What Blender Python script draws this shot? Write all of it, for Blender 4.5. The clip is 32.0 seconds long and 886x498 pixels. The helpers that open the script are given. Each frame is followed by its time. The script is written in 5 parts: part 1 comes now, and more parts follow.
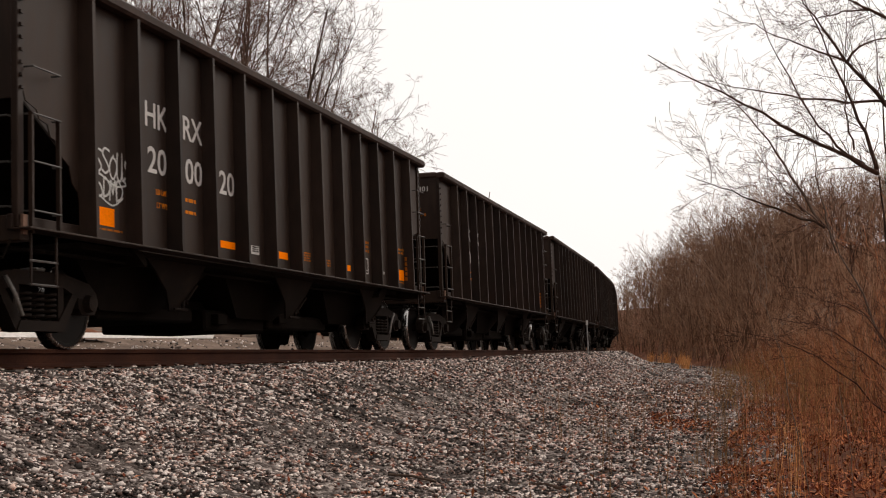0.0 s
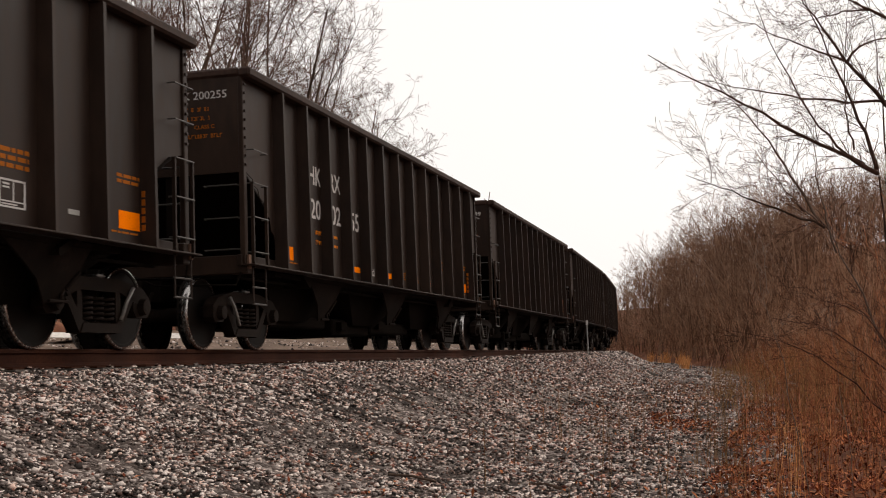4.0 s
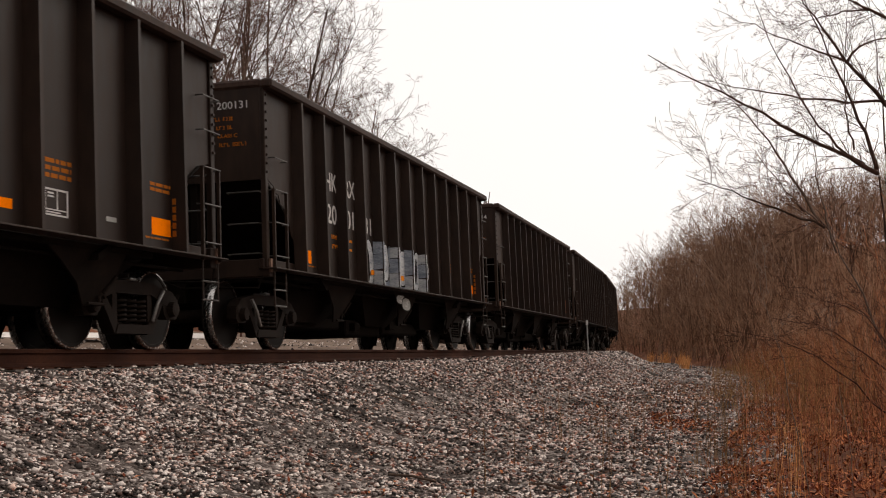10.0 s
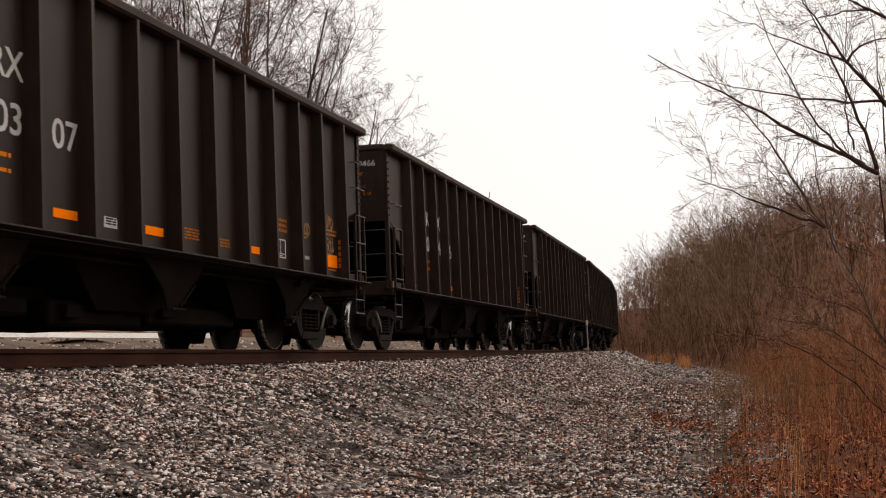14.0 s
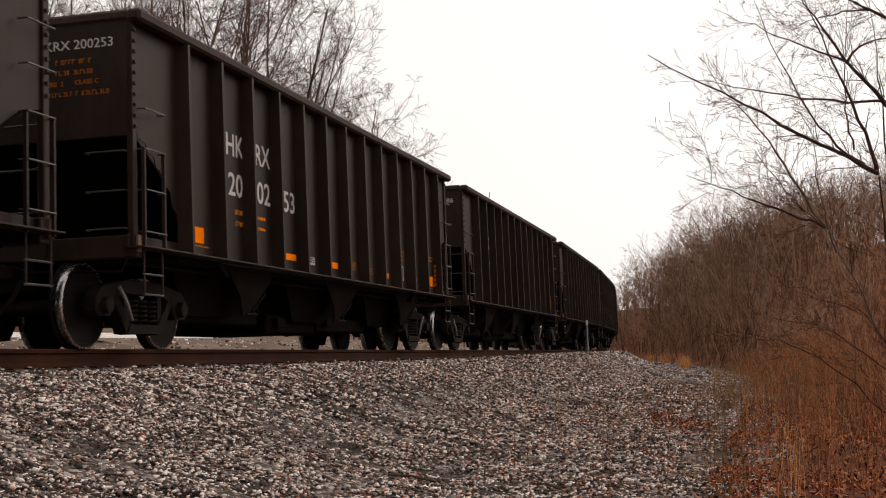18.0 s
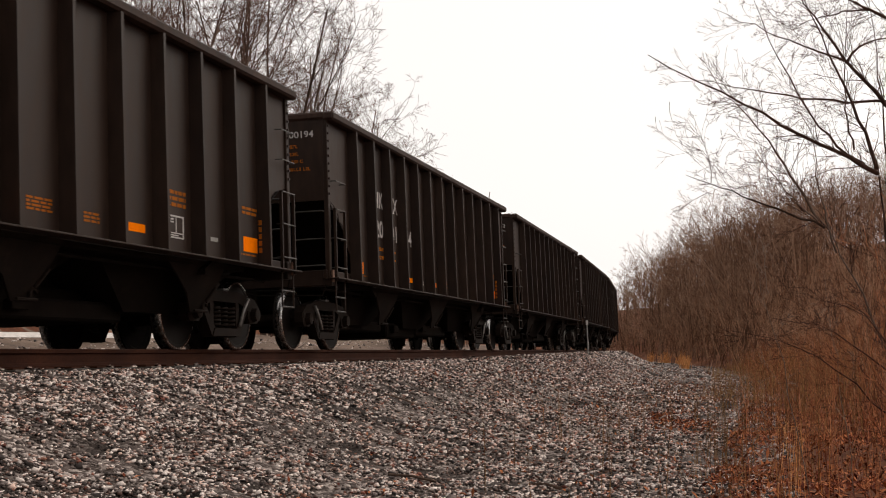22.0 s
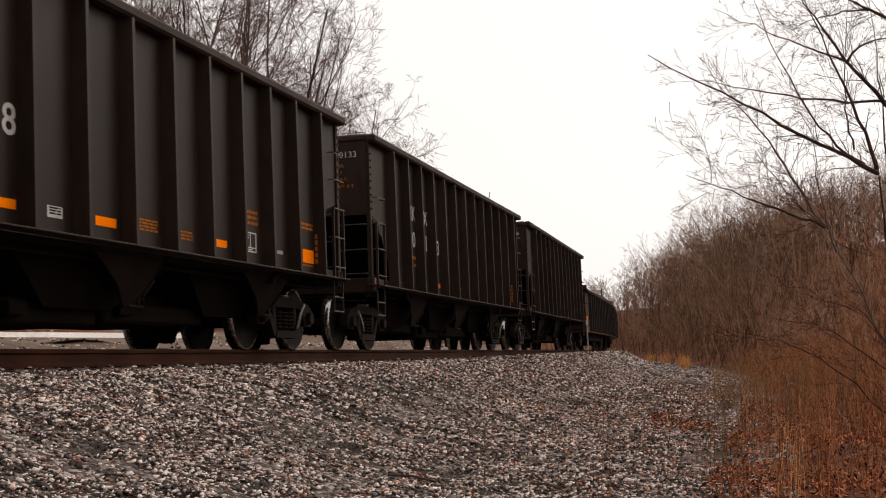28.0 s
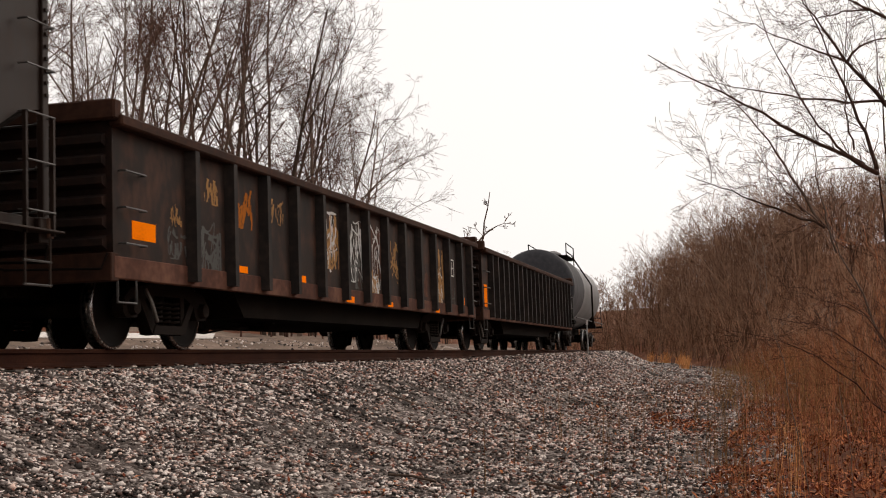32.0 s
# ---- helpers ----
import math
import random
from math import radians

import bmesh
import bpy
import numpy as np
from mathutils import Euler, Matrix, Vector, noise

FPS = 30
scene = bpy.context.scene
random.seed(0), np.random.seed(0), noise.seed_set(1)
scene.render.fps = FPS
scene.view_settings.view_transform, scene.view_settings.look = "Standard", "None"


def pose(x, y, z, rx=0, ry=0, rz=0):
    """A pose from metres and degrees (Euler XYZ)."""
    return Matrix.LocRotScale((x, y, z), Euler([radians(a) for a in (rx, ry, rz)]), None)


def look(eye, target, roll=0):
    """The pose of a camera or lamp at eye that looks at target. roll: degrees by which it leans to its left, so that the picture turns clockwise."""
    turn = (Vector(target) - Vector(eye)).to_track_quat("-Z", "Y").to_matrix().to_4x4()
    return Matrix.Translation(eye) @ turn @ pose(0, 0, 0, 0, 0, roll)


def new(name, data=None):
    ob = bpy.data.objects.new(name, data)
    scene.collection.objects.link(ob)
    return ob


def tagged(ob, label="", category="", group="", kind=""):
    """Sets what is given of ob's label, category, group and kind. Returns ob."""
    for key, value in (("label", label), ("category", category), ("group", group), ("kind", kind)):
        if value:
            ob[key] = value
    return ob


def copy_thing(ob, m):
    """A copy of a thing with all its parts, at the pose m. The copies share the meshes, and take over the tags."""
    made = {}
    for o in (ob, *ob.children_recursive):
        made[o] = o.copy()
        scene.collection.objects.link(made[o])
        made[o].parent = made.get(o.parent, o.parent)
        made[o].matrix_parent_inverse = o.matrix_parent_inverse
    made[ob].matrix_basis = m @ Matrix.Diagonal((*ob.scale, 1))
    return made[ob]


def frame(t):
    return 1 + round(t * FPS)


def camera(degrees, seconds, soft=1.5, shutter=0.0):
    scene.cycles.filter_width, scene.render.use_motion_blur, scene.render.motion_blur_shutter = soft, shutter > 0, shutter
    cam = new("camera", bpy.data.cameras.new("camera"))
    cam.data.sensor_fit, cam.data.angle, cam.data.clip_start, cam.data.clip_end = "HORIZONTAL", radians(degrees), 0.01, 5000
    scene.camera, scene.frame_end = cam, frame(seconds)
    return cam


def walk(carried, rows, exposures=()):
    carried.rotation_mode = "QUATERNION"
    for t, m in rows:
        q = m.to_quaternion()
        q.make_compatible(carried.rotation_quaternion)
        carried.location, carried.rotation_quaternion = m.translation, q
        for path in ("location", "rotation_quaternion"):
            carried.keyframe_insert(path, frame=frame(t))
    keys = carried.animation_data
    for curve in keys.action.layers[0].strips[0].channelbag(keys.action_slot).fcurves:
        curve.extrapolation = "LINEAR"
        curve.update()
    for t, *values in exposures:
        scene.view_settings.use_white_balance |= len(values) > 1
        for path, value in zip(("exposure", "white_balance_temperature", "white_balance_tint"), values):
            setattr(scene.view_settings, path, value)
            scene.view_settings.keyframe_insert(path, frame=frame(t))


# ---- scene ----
# ---------------------------------------------------------------- camera
cam = camera(37.83, 32.0, soft=1.05, shutter=0.08)
EYE = (0.0, 0.0, 0.028)
AIM = look(EYE, (0.0, 10.0, 0.028 + 10.0 * math.tan(0.077)), 0.344)
walk(cam, [(0.0, AIM), (32.0, AIM)], [(0.0, 0.0, 7000, 13), (32.0, 0.0, 7000, 13)])

# ---------------------------------------------------------------- light
SUN_TURN, SUN_UP = radians(52), radians(34)
SUN_DIR = (math.cos(SUN_UP) * math.sin(SUN_TURN), math.cos(SUN_UP) * math.cos(SUN_TURN), math.sin(SUN_UP))
world = bpy.data.worlds.new("overcast_sky")
scene.world = world
world.use_nodes = True
wn, wl = world.node_tree.nodes, world.node_tree.links
wn.clear()
sky = wn.new("ShaderNodeTexSky")
sky.sky_type, sky.sun_disc = "NISHITA", False
sky.sun_elevation, sky.sun_rotation = SUN_UP, SUN_TURN
sky.air_density, sky.dust_density, sky.ozone_density = 1.0, 6.0, 1.0
grey = wn.new("ShaderNodeHueSaturation")
grey.inputs["Saturation"].default_value = 0.10
# the cloud deck, brighter round the veiled sun than away from it
coord = wn.new("ShaderNodeTexCoord")
toward = wn.new("ShaderNodeVectorMath")
toward.operation = "DOT_PRODUCT"
toward.inputs[1].default_value = SUN_DIR
wl.new(coord.outputs["Generated"], toward.inputs[0])
veil = wn.new("ShaderNodeMapRange")
veil.interpolation_type = "SMOOTHSTEP"
veil.inputs["From Min"].default_value, veil.inputs["From Max"].default_value = -1.0, 0.75
veil.inputs["To Min"].default_value, veil.inputs["To Max"].default_value = 5.5, 9.0
wl.new(toward.outputs["Value"], veil.inputs["Value"])
deck = wn.new("ShaderNodeCombineColor")
for k, gain in enumerate((1.0, 1.0, 1.015)):
    tint = wn.new("ShaderNodeMath")
    tint.operation = "MULTIPLY"
    tint.inputs[1].default_value = gain
    wl.new(veil.outputs["Result"], tint.inputs[0])
    wl.new(tint.outputs[0], deck.inputs[k])
cloud = wn.new("ShaderNodeMix")
cloud.data_type = "RGBA"
cloud.inputs["Factor"].default_value = 0.8
back = wn.new("ShaderNodeBackground")
back.inputs["Strength"].default_value = 0.125
wout = wn.new("ShaderNodeOutputWorld")
wl.new(sky.outputs["Color"], grey.inputs["Color"])
wl.new(grey.outputs["Color"], cloud.inputs["A"])
wl.new(deck.outputs["Color"], cloud.inputs["B"])
wl.new(cloud.outputs["Result"], back.inputs["Color"])
wl.new(back.outputs["Background"], wout.inputs["Surface"])

sun = new("sun", bpy.data.lights.new("sun", "SUN"))
sun.data.energy, sun.data.angle, sun.data.color = 0.9, radians(30), (1.0, 0.95, 0.88)
sun.matrix_world = look([30 * c for c in SUN_DIR], (0, 0, 0))


# ---------------------------------------------------------------- materials
def surface(name, dark, mid, light, rough=0.8, metal=0.0, coarse=0.6, fine=18.0, bump=0.3, spread=0.0, stretch=(1, 1, 1), gloss=0.5, island=False, depth=0.01):
    """Three tones mixed by a coarse and a fine noise, in metres; spread varies the tone from object to object."""
    m = bpy.data.materials.new(name)
    m.use_nodes = True
    n, l = m.node_tree.nodes, m.node_tree.links
    bsdf = n["Principled BSDF"]
    tc = n.new("ShaderNodeTexCoord")
    mp = n.new("ShaderNodeMapping")
    mp.inputs["Scale"].default_value = stretch
    l.new(tc.outputs["Object"], mp.inputs["Vector"])
    big, small = n.new("ShaderNodeTexNoise"), n.new("ShaderNodeTexNoise")
    big.inputs["Scale"].default_value, big.inputs["Detail"].default_value = coarse, 5
    small.inputs["Scale"].default_value, small.inputs["Detail"].default_value = fine, 4
    for q in (big, small):
        l.new(mp.outputs["Vector"], q.inputs["Vector"])
    add = n.new("ShaderNodeMath")
    add.operation = "MULTIPLY_ADD"
    add.inputs[1].default_value = 0.45
    l.new(small.outputs["Fac"], add.inputs[0])
    scale = n.new("ShaderNodeMath")
    scale.operation = "MULTIPLY"
    scale.inputs[1].default_value = 0.55
    l.new(big.outputs["Fac"], scale.inputs[0])
    l.new(scale.outputs[0], add.inputs[2])
    source = add.outputs[0]
    if spread:
        if island:
            pick = n.new("ShaderNodeNewGeometry").outputs["Random Per Island"]
        else:
            pick = n.new("ShaderNodeObjectInfo").outputs["Random"]
        shift = n.new("ShaderNodeMath")
        shift.operation = "MULTIPLY_ADD"
        shift.inputs[1].default_value = spread
        l.new(pick, shift.inputs[0])
        l.new(source, shift.inputs[2])
        back_ = n.new("ShaderNodeMath")
        back_.operation = "SUBTRACT"
        back_.inputs[1].default_value = spread / 2
        l.new(shift.outputs[0], back_.inputs[0])
        source = back_.outputs[0]
    ramp = n.new("ShaderNodeValToRGB")
    e = ramp.color_ramp.elements
    e[0].position, e[1].position = 0.30, 0.70
    e[0].color, e[1].color = (*dark, 1), (*light, 1)
    e.new(0.5).color = (*mid, 1)
    l.new(source, ramp.inputs["Fac"])
    l.new(ramp.outputs["Color"], bsdf.inputs["Base Color"])
    rr = n.new("ShaderNodeMapRange")
    rr.inputs["To Min"].default_value, rr.inputs["To Max"].default_value = max(0.05, rough - 0.12), min(1, rough + 0.12)
    l.new(small.outputs["Fac"], rr.inputs["Value"])
    l.new(rr.outputs["Result"], bsdf.inputs["Roughness"])
    bsdf.inputs["Metallic"].default_value = metal
    bsdf.inputs["Specular IOR Level"].default_value = gloss
    if bump:
        b = n.new("ShaderNodeBump")
        b.inputs["Strength"].default_value, b.inputs["Distance"].default_value = bump, depth
        l.new(add.outputs[0], b.inputs["Height"])
        l.new(b.outputs["Normal"], bsdf.inputs["Normal"])
    return m


def paint(name, colour, rough=0.5, gloss=0.2):
    """Thin paint, a little worn and uneven."""
    return surface(name, [c * 0.72 for c in colour], colour, [min(1, c * 1.15) for c in colour], rough, 0.0, coarse=3.0, fine=40.0, bump=0.05, gloss=gloss)


CAR_BLACK = surface("black_car_paint", (0.0112, 0.0058, 0.0037), (0.0190, 0.0101, 0.0066), (0.0310, 0.0172, 0.0112), 0.6, coarse=0.7, fine=9.0, bump=0.12, spread=0.16, stretch=(1, 1, 0.35), gloss=0.15)
# grime, with the shade under the cars put into the near-black
UNDER_BLACK = surface("grimy_shaded_underframe", (0.0040, 0.0027, 0.0019), (0.0068, 0.0045, 0.0033), (0.0130, 0.0089, 0.0066), 0.9, coarse=1.2, fine=14.0, bump=0.3, gloss=0.04)
# a darker car black: the shade below the sill is in the colour
BAY_BLACK = surface("shaded_bay_plate", (0.0055, 0.0034, 0.0025), (0.0100, 0.0062, 0.0046), (0.019, 0.0118, 0.0085), 0.85, coarse=2.2, fine=14.0, bump=0.2, gloss=0.05)
TRUCK_STEEL = surface("brown_cast_steel", (0.0060, 0.0034, 0.0023), (0.0105, 0.0062, 0.0043), (0.023, 0.0135, 0.0092), 0.8, coarse=2.0, fine=30.0, bump=0.3, gloss=0.08)
CHORD = surface("worn_top_chord", (0.0150, 0.0085, 0.0062), (0.0310, 0.0170, 0.0125), (0.0620, 0.0350, 0.0255), 0.7, coarse=1.0, fine=12.0, bump=0.2, gloss=0.12)
POLISHED = surface("polished_tread_steel", (0.28, 0.27, 0.26), (0.42, 0.41, 0.40), (0.55, 0.54, 0.52), 0.26, 1.0, coarse=2.0, fine=30.0, bump=0.02)
WORN_STEEL = surface("worn_bright_steel", (0.10, 0.095, 0.09), (0.17, 0.165, 0.155), (0.25, 0.24, 0.23), 0.4, 0.6, coarse=2.0, fine=30.0, bump=0.1)
GRAB = surface("worn_grab_iron", (0.02, 0.018, 0.016), (0.045, 0.04, 0.036), (0.09, 0.08, 0.075), 0.55, coarse=3.0, fine=30.0, bump=0.1, gloss=0.3)
RUST = surface("rusty_red_brown", (0.018, 0.0085, 0.0055), (0.036, 0.0155, 0.0095), (0.068, 0.029, 0.017), 0.85, coarse=0.9, fine=11.0, bump=0.3, gloss=0.1)
GON_SIDE = surface("rust_streaked_black", (0.0085, 0.0054, 0.0043), (0.023, 0.0133, 0.0098), (0.068, 0.031, 0.0195), 0.8, coarse=1.5, fine=6.0, bump=0.3, stretch=(1, 1, 0.6), gloss=0.12)
GON_POST = surface("sooty_side_post", (0.0070, 0.0052, 0.0045), (0.0150, 0.0108, 0.0090), (0.034, 0.023, 0.018), 0.75, coarse=1.5, fine=9.0, bump=0.3, gloss=0.12)
RUST_RED = surface("red_rusted_sill", (0.030, 0.013, 0.009), (0.070, 0.028, 0.018), (0.14, 0.065, 0.042), 0.85, coarse=1.2, fine=9.0, bump=0.3, gloss=0.1)
END_RUST = surface("dark_rusted_end", (0.008, 0.005, 0.004), (0.016, 0.009, 0.007), (0.032, 0.015, 0.010), 0.85, coarse=1.2, fine=9.0, bump=0.3, gloss=0.1)
CORNER_TAN = surface("dirty_tan_patch", (0.07, 0.035, 0.025), (0.15, 0.085, 0.06), (0.24, 0.15, 0.11), 0.85, coarse=4.0, fine=25.0, bump=0.1, gloss=0.1)
RAIL_RUST = surface("rusty_rail", (0.015, 0.0046, 0.0024), (0.032, 0.0098, 0.0048), (0.062, 0.021, 0.0105), 0.85, coarse=1.5, fine=40.0, bump=0.25, gloss=0.08)
RAIL_HEAD = surface("dull_rail_head", (0.018, 0.011, 0.008), (0.032, 0.021, 0.016), (0.06, 0.042, 0.033), 0.6, 0.1, coarse=1.5, fine=40.0, bump=0.05, gloss=0.15)
TIE = surface("creosote_timber", (0.022, 0.016, 0.012), (0.045, 0.034, 0.026), (0.09, 0.07, 0.055), 0.9, coarse=2.0, fine=22.0, bump=0.5, spread=0.2, stretch=(0.25, 1, 1))
WHITE = paint("white_stencil", (0.46, 0.43, 0.41), 0.75)
FADED = paint("faded_lettering", (0.28, 0.27, 0.25), 0.7)
ORANGE = paint("orange_reflector", (0.92, 0.19, 0.001), 0.8, 0.02)
ORANGE_MID = paint("dusty_orange_stencil", (0.34, 0.10, 0.010), 0.8, 0.05)
ORANGE_TEXT = paint("orange_stencil", (0.30, 0.088, 0.009), 0.8, 0.05)
ORANGE_FRESH = paint("fresh_orange_stencil", (0.62, 0.175, 0.008), 0.8, 0.05)
WHEEL_BROWN = surface("dark_wheel_steel", (0.0027, 0.0018, 0.0014), (0.0054, 0.0035, 0.0025), (0.0114, 0.0072, 0.0051), 0.75, coarse=3.0, fine=30.0, bump=0.2, gloss=0.1)
PALE_ROD = surface("pale_worn_rod", (0.07, 0.062, 0.055), (0.16, 0.145, 0.13), (0.30, 0.27, 0.25), 0.5, coarse=4.0, fine=30.0, bump=0.2)
OCHRE = paint("faded_ochre_paint", (0.26, 0.125, 0.035), 0.75)
TAG_WHITE = paint("white_spray_paint", (0.46, 0.445, 0.425), 0.7)
TAG_GREY = surface("blue_grey_spray_paint", (0.085, 0.097, 0.118), (0.19, 0.212, 0.245), (0.36, 0.375, 0.40), 0.7, coarse=5.0, fine=22.0, bump=0.0, stretch=(0.5, 1, 2.2), gloss=0.15)
TAG_PALE = surface("pale_spray_paint", (0.17, 0.182, 0.20), (0.36, 0.365, 0.37), (0.52, 0.515, 0.50), 0.7, coarse=5.0, fine=22.0, bump=0.0, stretch=(0.5, 1, 2.2), gloss=0.15)
FADED_GREY = paint("faded_grey_paint", (0.060, 0.057, 0.052), 0.8)
TANK_GREY = surface("grey_tank_paint", (0.10, 0.095, 0.095), (0.15, 0.145, 0.145), (0.20, 0.19, 0.19), 0.55, coarse=0.6, fine=7.0, bump=0.05, stretch=(1, 1, 0.4), gloss=0.3)
TANK_DARK = surface("dark_tank_paint", (0.016, 0.016, 0.018), (0.032, 0.031, 0.035), (0.055, 0.053, 0.058), 0.65, coarse=0.9, fine=7.0, bump=0.05, gloss=0.2)
STONE = surface("ballast_stone", (0.045, 0.036, 0.032), (0.245, 0.198, 0.18), (0.80, 0.69, 0.63), 0.9, coarse=9.0, fine=60.0, bump=0.4, spread=0.9, gloss=0.2, island=True)
STONE_ONE = surface("ballast_stone_single", (0.05, 0.04, 0.036), (0.26, 0.212, 0.192), (0.70, 0.605, 0.55), 0.9, coarse=9.0, fine=60.0, bump=0.4, spread=0.9, gloss=0.2)
STONE_RED = surface("reddish_ballast_stone", (0.10, 0.034, 0.024), (0.26, 0.10, 0.07), (0.42, 0.20, 0.14), 0.9, coarse=9.0, fine=60.0, bump=0.4, spread=0.5, gloss=0.2, island=True)

def stone_bed():
    """Packed small stones: each cell of its own tone, sunk between."""
    m = bpy.data.materials.new("ballast_bed")
    m.use_nodes = True
    n, l = m.node_tree.nodes, m.node_tree.links
    bsdf = n["Principled BSDF"]
    tc = n.new("ShaderNodeTexCoord")
    cell, edge = n.new("ShaderNodeTexVoronoi"), n.new("ShaderNodeTexVoronoi")
    edge.feature = "DISTANCE_TO_EDGE"
    patch = n.new("ShaderNodeTexNoise")
    patch.inputs["Scale"].default_value, patch.inputs["Detail"].default_value = 0.9, 4
    for q in (cell, edge):
        q.inputs["Scale"].default_value = 26.0
        l.new(tc.outputs["Object"], q.inputs["Vector"])
    l.new(tc.outputs["Object"], patch.inputs["Vector"])
    ramp = n.new("ShaderNodeValToRGB")
    e = ramp.color_ramp.elements
    e[0].position, e[1].position = 0.15, 0.9
    e[0].color, e[1].color = (0.048, 0.036, 0.031, 1), (0.50, 0.42, 0.375, 1)
    e.new(0.55).color = (0.13, 0.10, 0.088, 1)
    l.new(cell.outputs["Color"], ramp.inputs["Fac"])
    dirt = n.new("ShaderNodeMix")
    dirt.data_type = "RGBA"
    dirt.inputs["B"].default_value = (0.030, 0.0225, 0.019, 1)
    band = n.new("ShaderNodeMapRange")
    band.inputs["From Min"].default_value, band.inputs["From Max"].default_value = 0.45, 0.65
    l.new(patch.outputs["Fac"], band.inputs["Value"])
    l.new(band.outputs["Result"], dirt.inputs["Factor"])
    l.new(ramp.outputs["Color"], dirt.inputs["A"])
    l.new(dirt.outputs["Result"], bsdf.inputs["Base Color"])
    b = n.new("ShaderNodeBump")
    b.inputs["Strength"].default_value, b.inputs["Distance"].default_value = 1.0, 0.03
    l.new(edge.outputs["Distance"], b.inputs["Height"])
    l.new(b.outputs["Normal"], bsdf.inputs["Normal"])
    bsdf.inputs["Roughness"].default_value, bsdf.inputs["Specular IOR Level"].default_value = 0.95, 0.1
    return m


STONE_DIRTY = surface("dirty_ballast_stone", (0.022, 0.017, 0.0145), (0.075, 0.058, 0.050), (0.23, 0.185, 0.165), 0.95, coarse=9.0, fine=60.0, bump=0.4, spread=0.9, gloss=0.1, island=True)
STONE_PINK = surface("pinkish_ballast_stone", (0.0788, 0.0466, 0.0376), (0.2835, 0.1794, 0.1457), (0.6930, 0.4850, 0.4042), 0.9, coarse=9.0, fine=60.0, bump=0.4, spread=0.85, island=True, gloss=0.2)
STONE_DARK = surface("dark_ballast_stone", (0.018, 0.014, 0.013), (0.055, 0.043, 0.039), (0.15, 0.12, 0.11), 0.9, coarse=9.0, fine=60.0, bump=0.4, spread=0.7, island=True, gloss=0.2)
BED = stone_bed()
YARD = surface("gravel_yard", (0.065, 0.043, 0.032), (0.15, 0.104, 0.078), (0.28, 0.20, 0.155), 0.95, coarse=0.6, fine=12.0, bump=1.0, depth=0.05, gloss=0.1)
SOIL = surface("leafy_soil", (0.055, 0.018, 0.009), (0.125, 0.044, 0.021), (0.22, 0.088, 0.042), 0.95, coarse=0.4, fine=9.0, bump=0.8, depth=0.04, gloss=0.1)
BARK = surface("brown_bark", (0.045, 0.029, 0.021), (0.098, 0.064, 0.047), (0.185, 0.130, 0.100), 0.95, coarse=1.5, fine=14.0, bump=0.5, spread=0.35, stretch=(1, 1, 0.3), gloss=0.1)
TWIG = surface("brown_twigs", (0.048, 0.024, 0.017), (0.098, 0.050, 0.036), (0.18, 0.100, 0.074), 0.95, coarse=0.5, fine=5.0, bump=0.0, spread=0.5, island=True, gloss=0.1)
BRUSH = surface("red_brown_brush", (0.125, 0.039, 0.017), (0.31, 0.104, 0.045), (0.54, 0.22, 0.108), 0.95, coarse=0.5, fine=4.0, bump=0.0, spread=0.8, island=True, gloss=0.1)
STRAW = surface("dry_straw", (0.16, 0.075, 0.026), (0.28, 0.135, 0.045), (0.42, 0.24, 0.10), 0.9, coarse=0.5, fine=4.0, bump=0.0, spread=0.5, island=True)
PALE_STEM = surface("pale_dead_stem", (0.13, 0.088, 0.062), (0.22, 0.155, 0.115), (0.33, 0.25, 0.20), 0.9, coarse=2.0, fine=12.0, bump=0.2, spread=0.3)
GOLD = surface("golden_weeds", (0.085, 0.040, 0.015), (0.17, 0.082, 0.030), (0.28, 0.145, 0.055), 0.9, coarse=0.5, fine=4.0, bump=0.0, spread=0.6, island=True, gloss=0.1)
LEAF = surface("fallen_leaves", (0.10, 0.018, 0.007), (0.25, 0.058, 0.019), (0.43, 0.145, 0.055), 0.85, coarse=3.0, fine=20.0, bump=0.0, spread=0.8, island=True, gloss=0.2)
HILL_WOOD = surface("far_bare_woods", (0.13, 0.070, 0.043), (0.235, 0.132, 0.084), (0.37, 0.225, 0.152), 0.95, coarse=0.12, fine=2.0, bump=0.0, spread=0.6, island=True, gloss=0.1)
EDGE_WOOD = surface("brown_undergrowth", (0.115, 0.053, 0.029), (0.29, 0.140, 0.078), (0.50, 0.29, 0.185), 0.95, coarse=0.3, fine=3.0, bump=0.0, spread=0.95, island=True, gloss=0.1)
NEAR_BARK = surface("red_brown_bark", (0.026, 0.013, 0.009), (0.058, 0.030, 0.021), (0.115, 0.065, 0.046), 0.9, coarse=4.0, fine=40.0, bump=0.4, stretch=(1, 1, 0.4), gloss=0.15)
NEAR_TWIG = surface("red_brown_twigs", (0.030, 0.013, 0.009), (0.066, 0.030, 0.020), (0.125, 0.062, 0.042), 0.9, coarse=1.0, fine=8.0, bump=0.0, spread=0.4, island=True, gloss=0.1)
ORANGE_GRASS = surface("orange_grass", (0.50, 0.19, 0.06), (0.78, 0.34, 0.12), (0.88, 0.48, 0.22), 0.9, coarse=0.5, fine=4.0, bump=0.0, spread=0.5, island=True, gloss=0.1)
PALE_BARK = surface("pale_grey_bark", (0.15, 0.12, 0.10), (0.27, 0.23, 0.19), (0.40, 0.35, 0.30), 0.95, coarse=1.5, fine=10.0, bump=0.4, spread=0.2, stretch=(1, 1, 0.4), gloss=0.1)
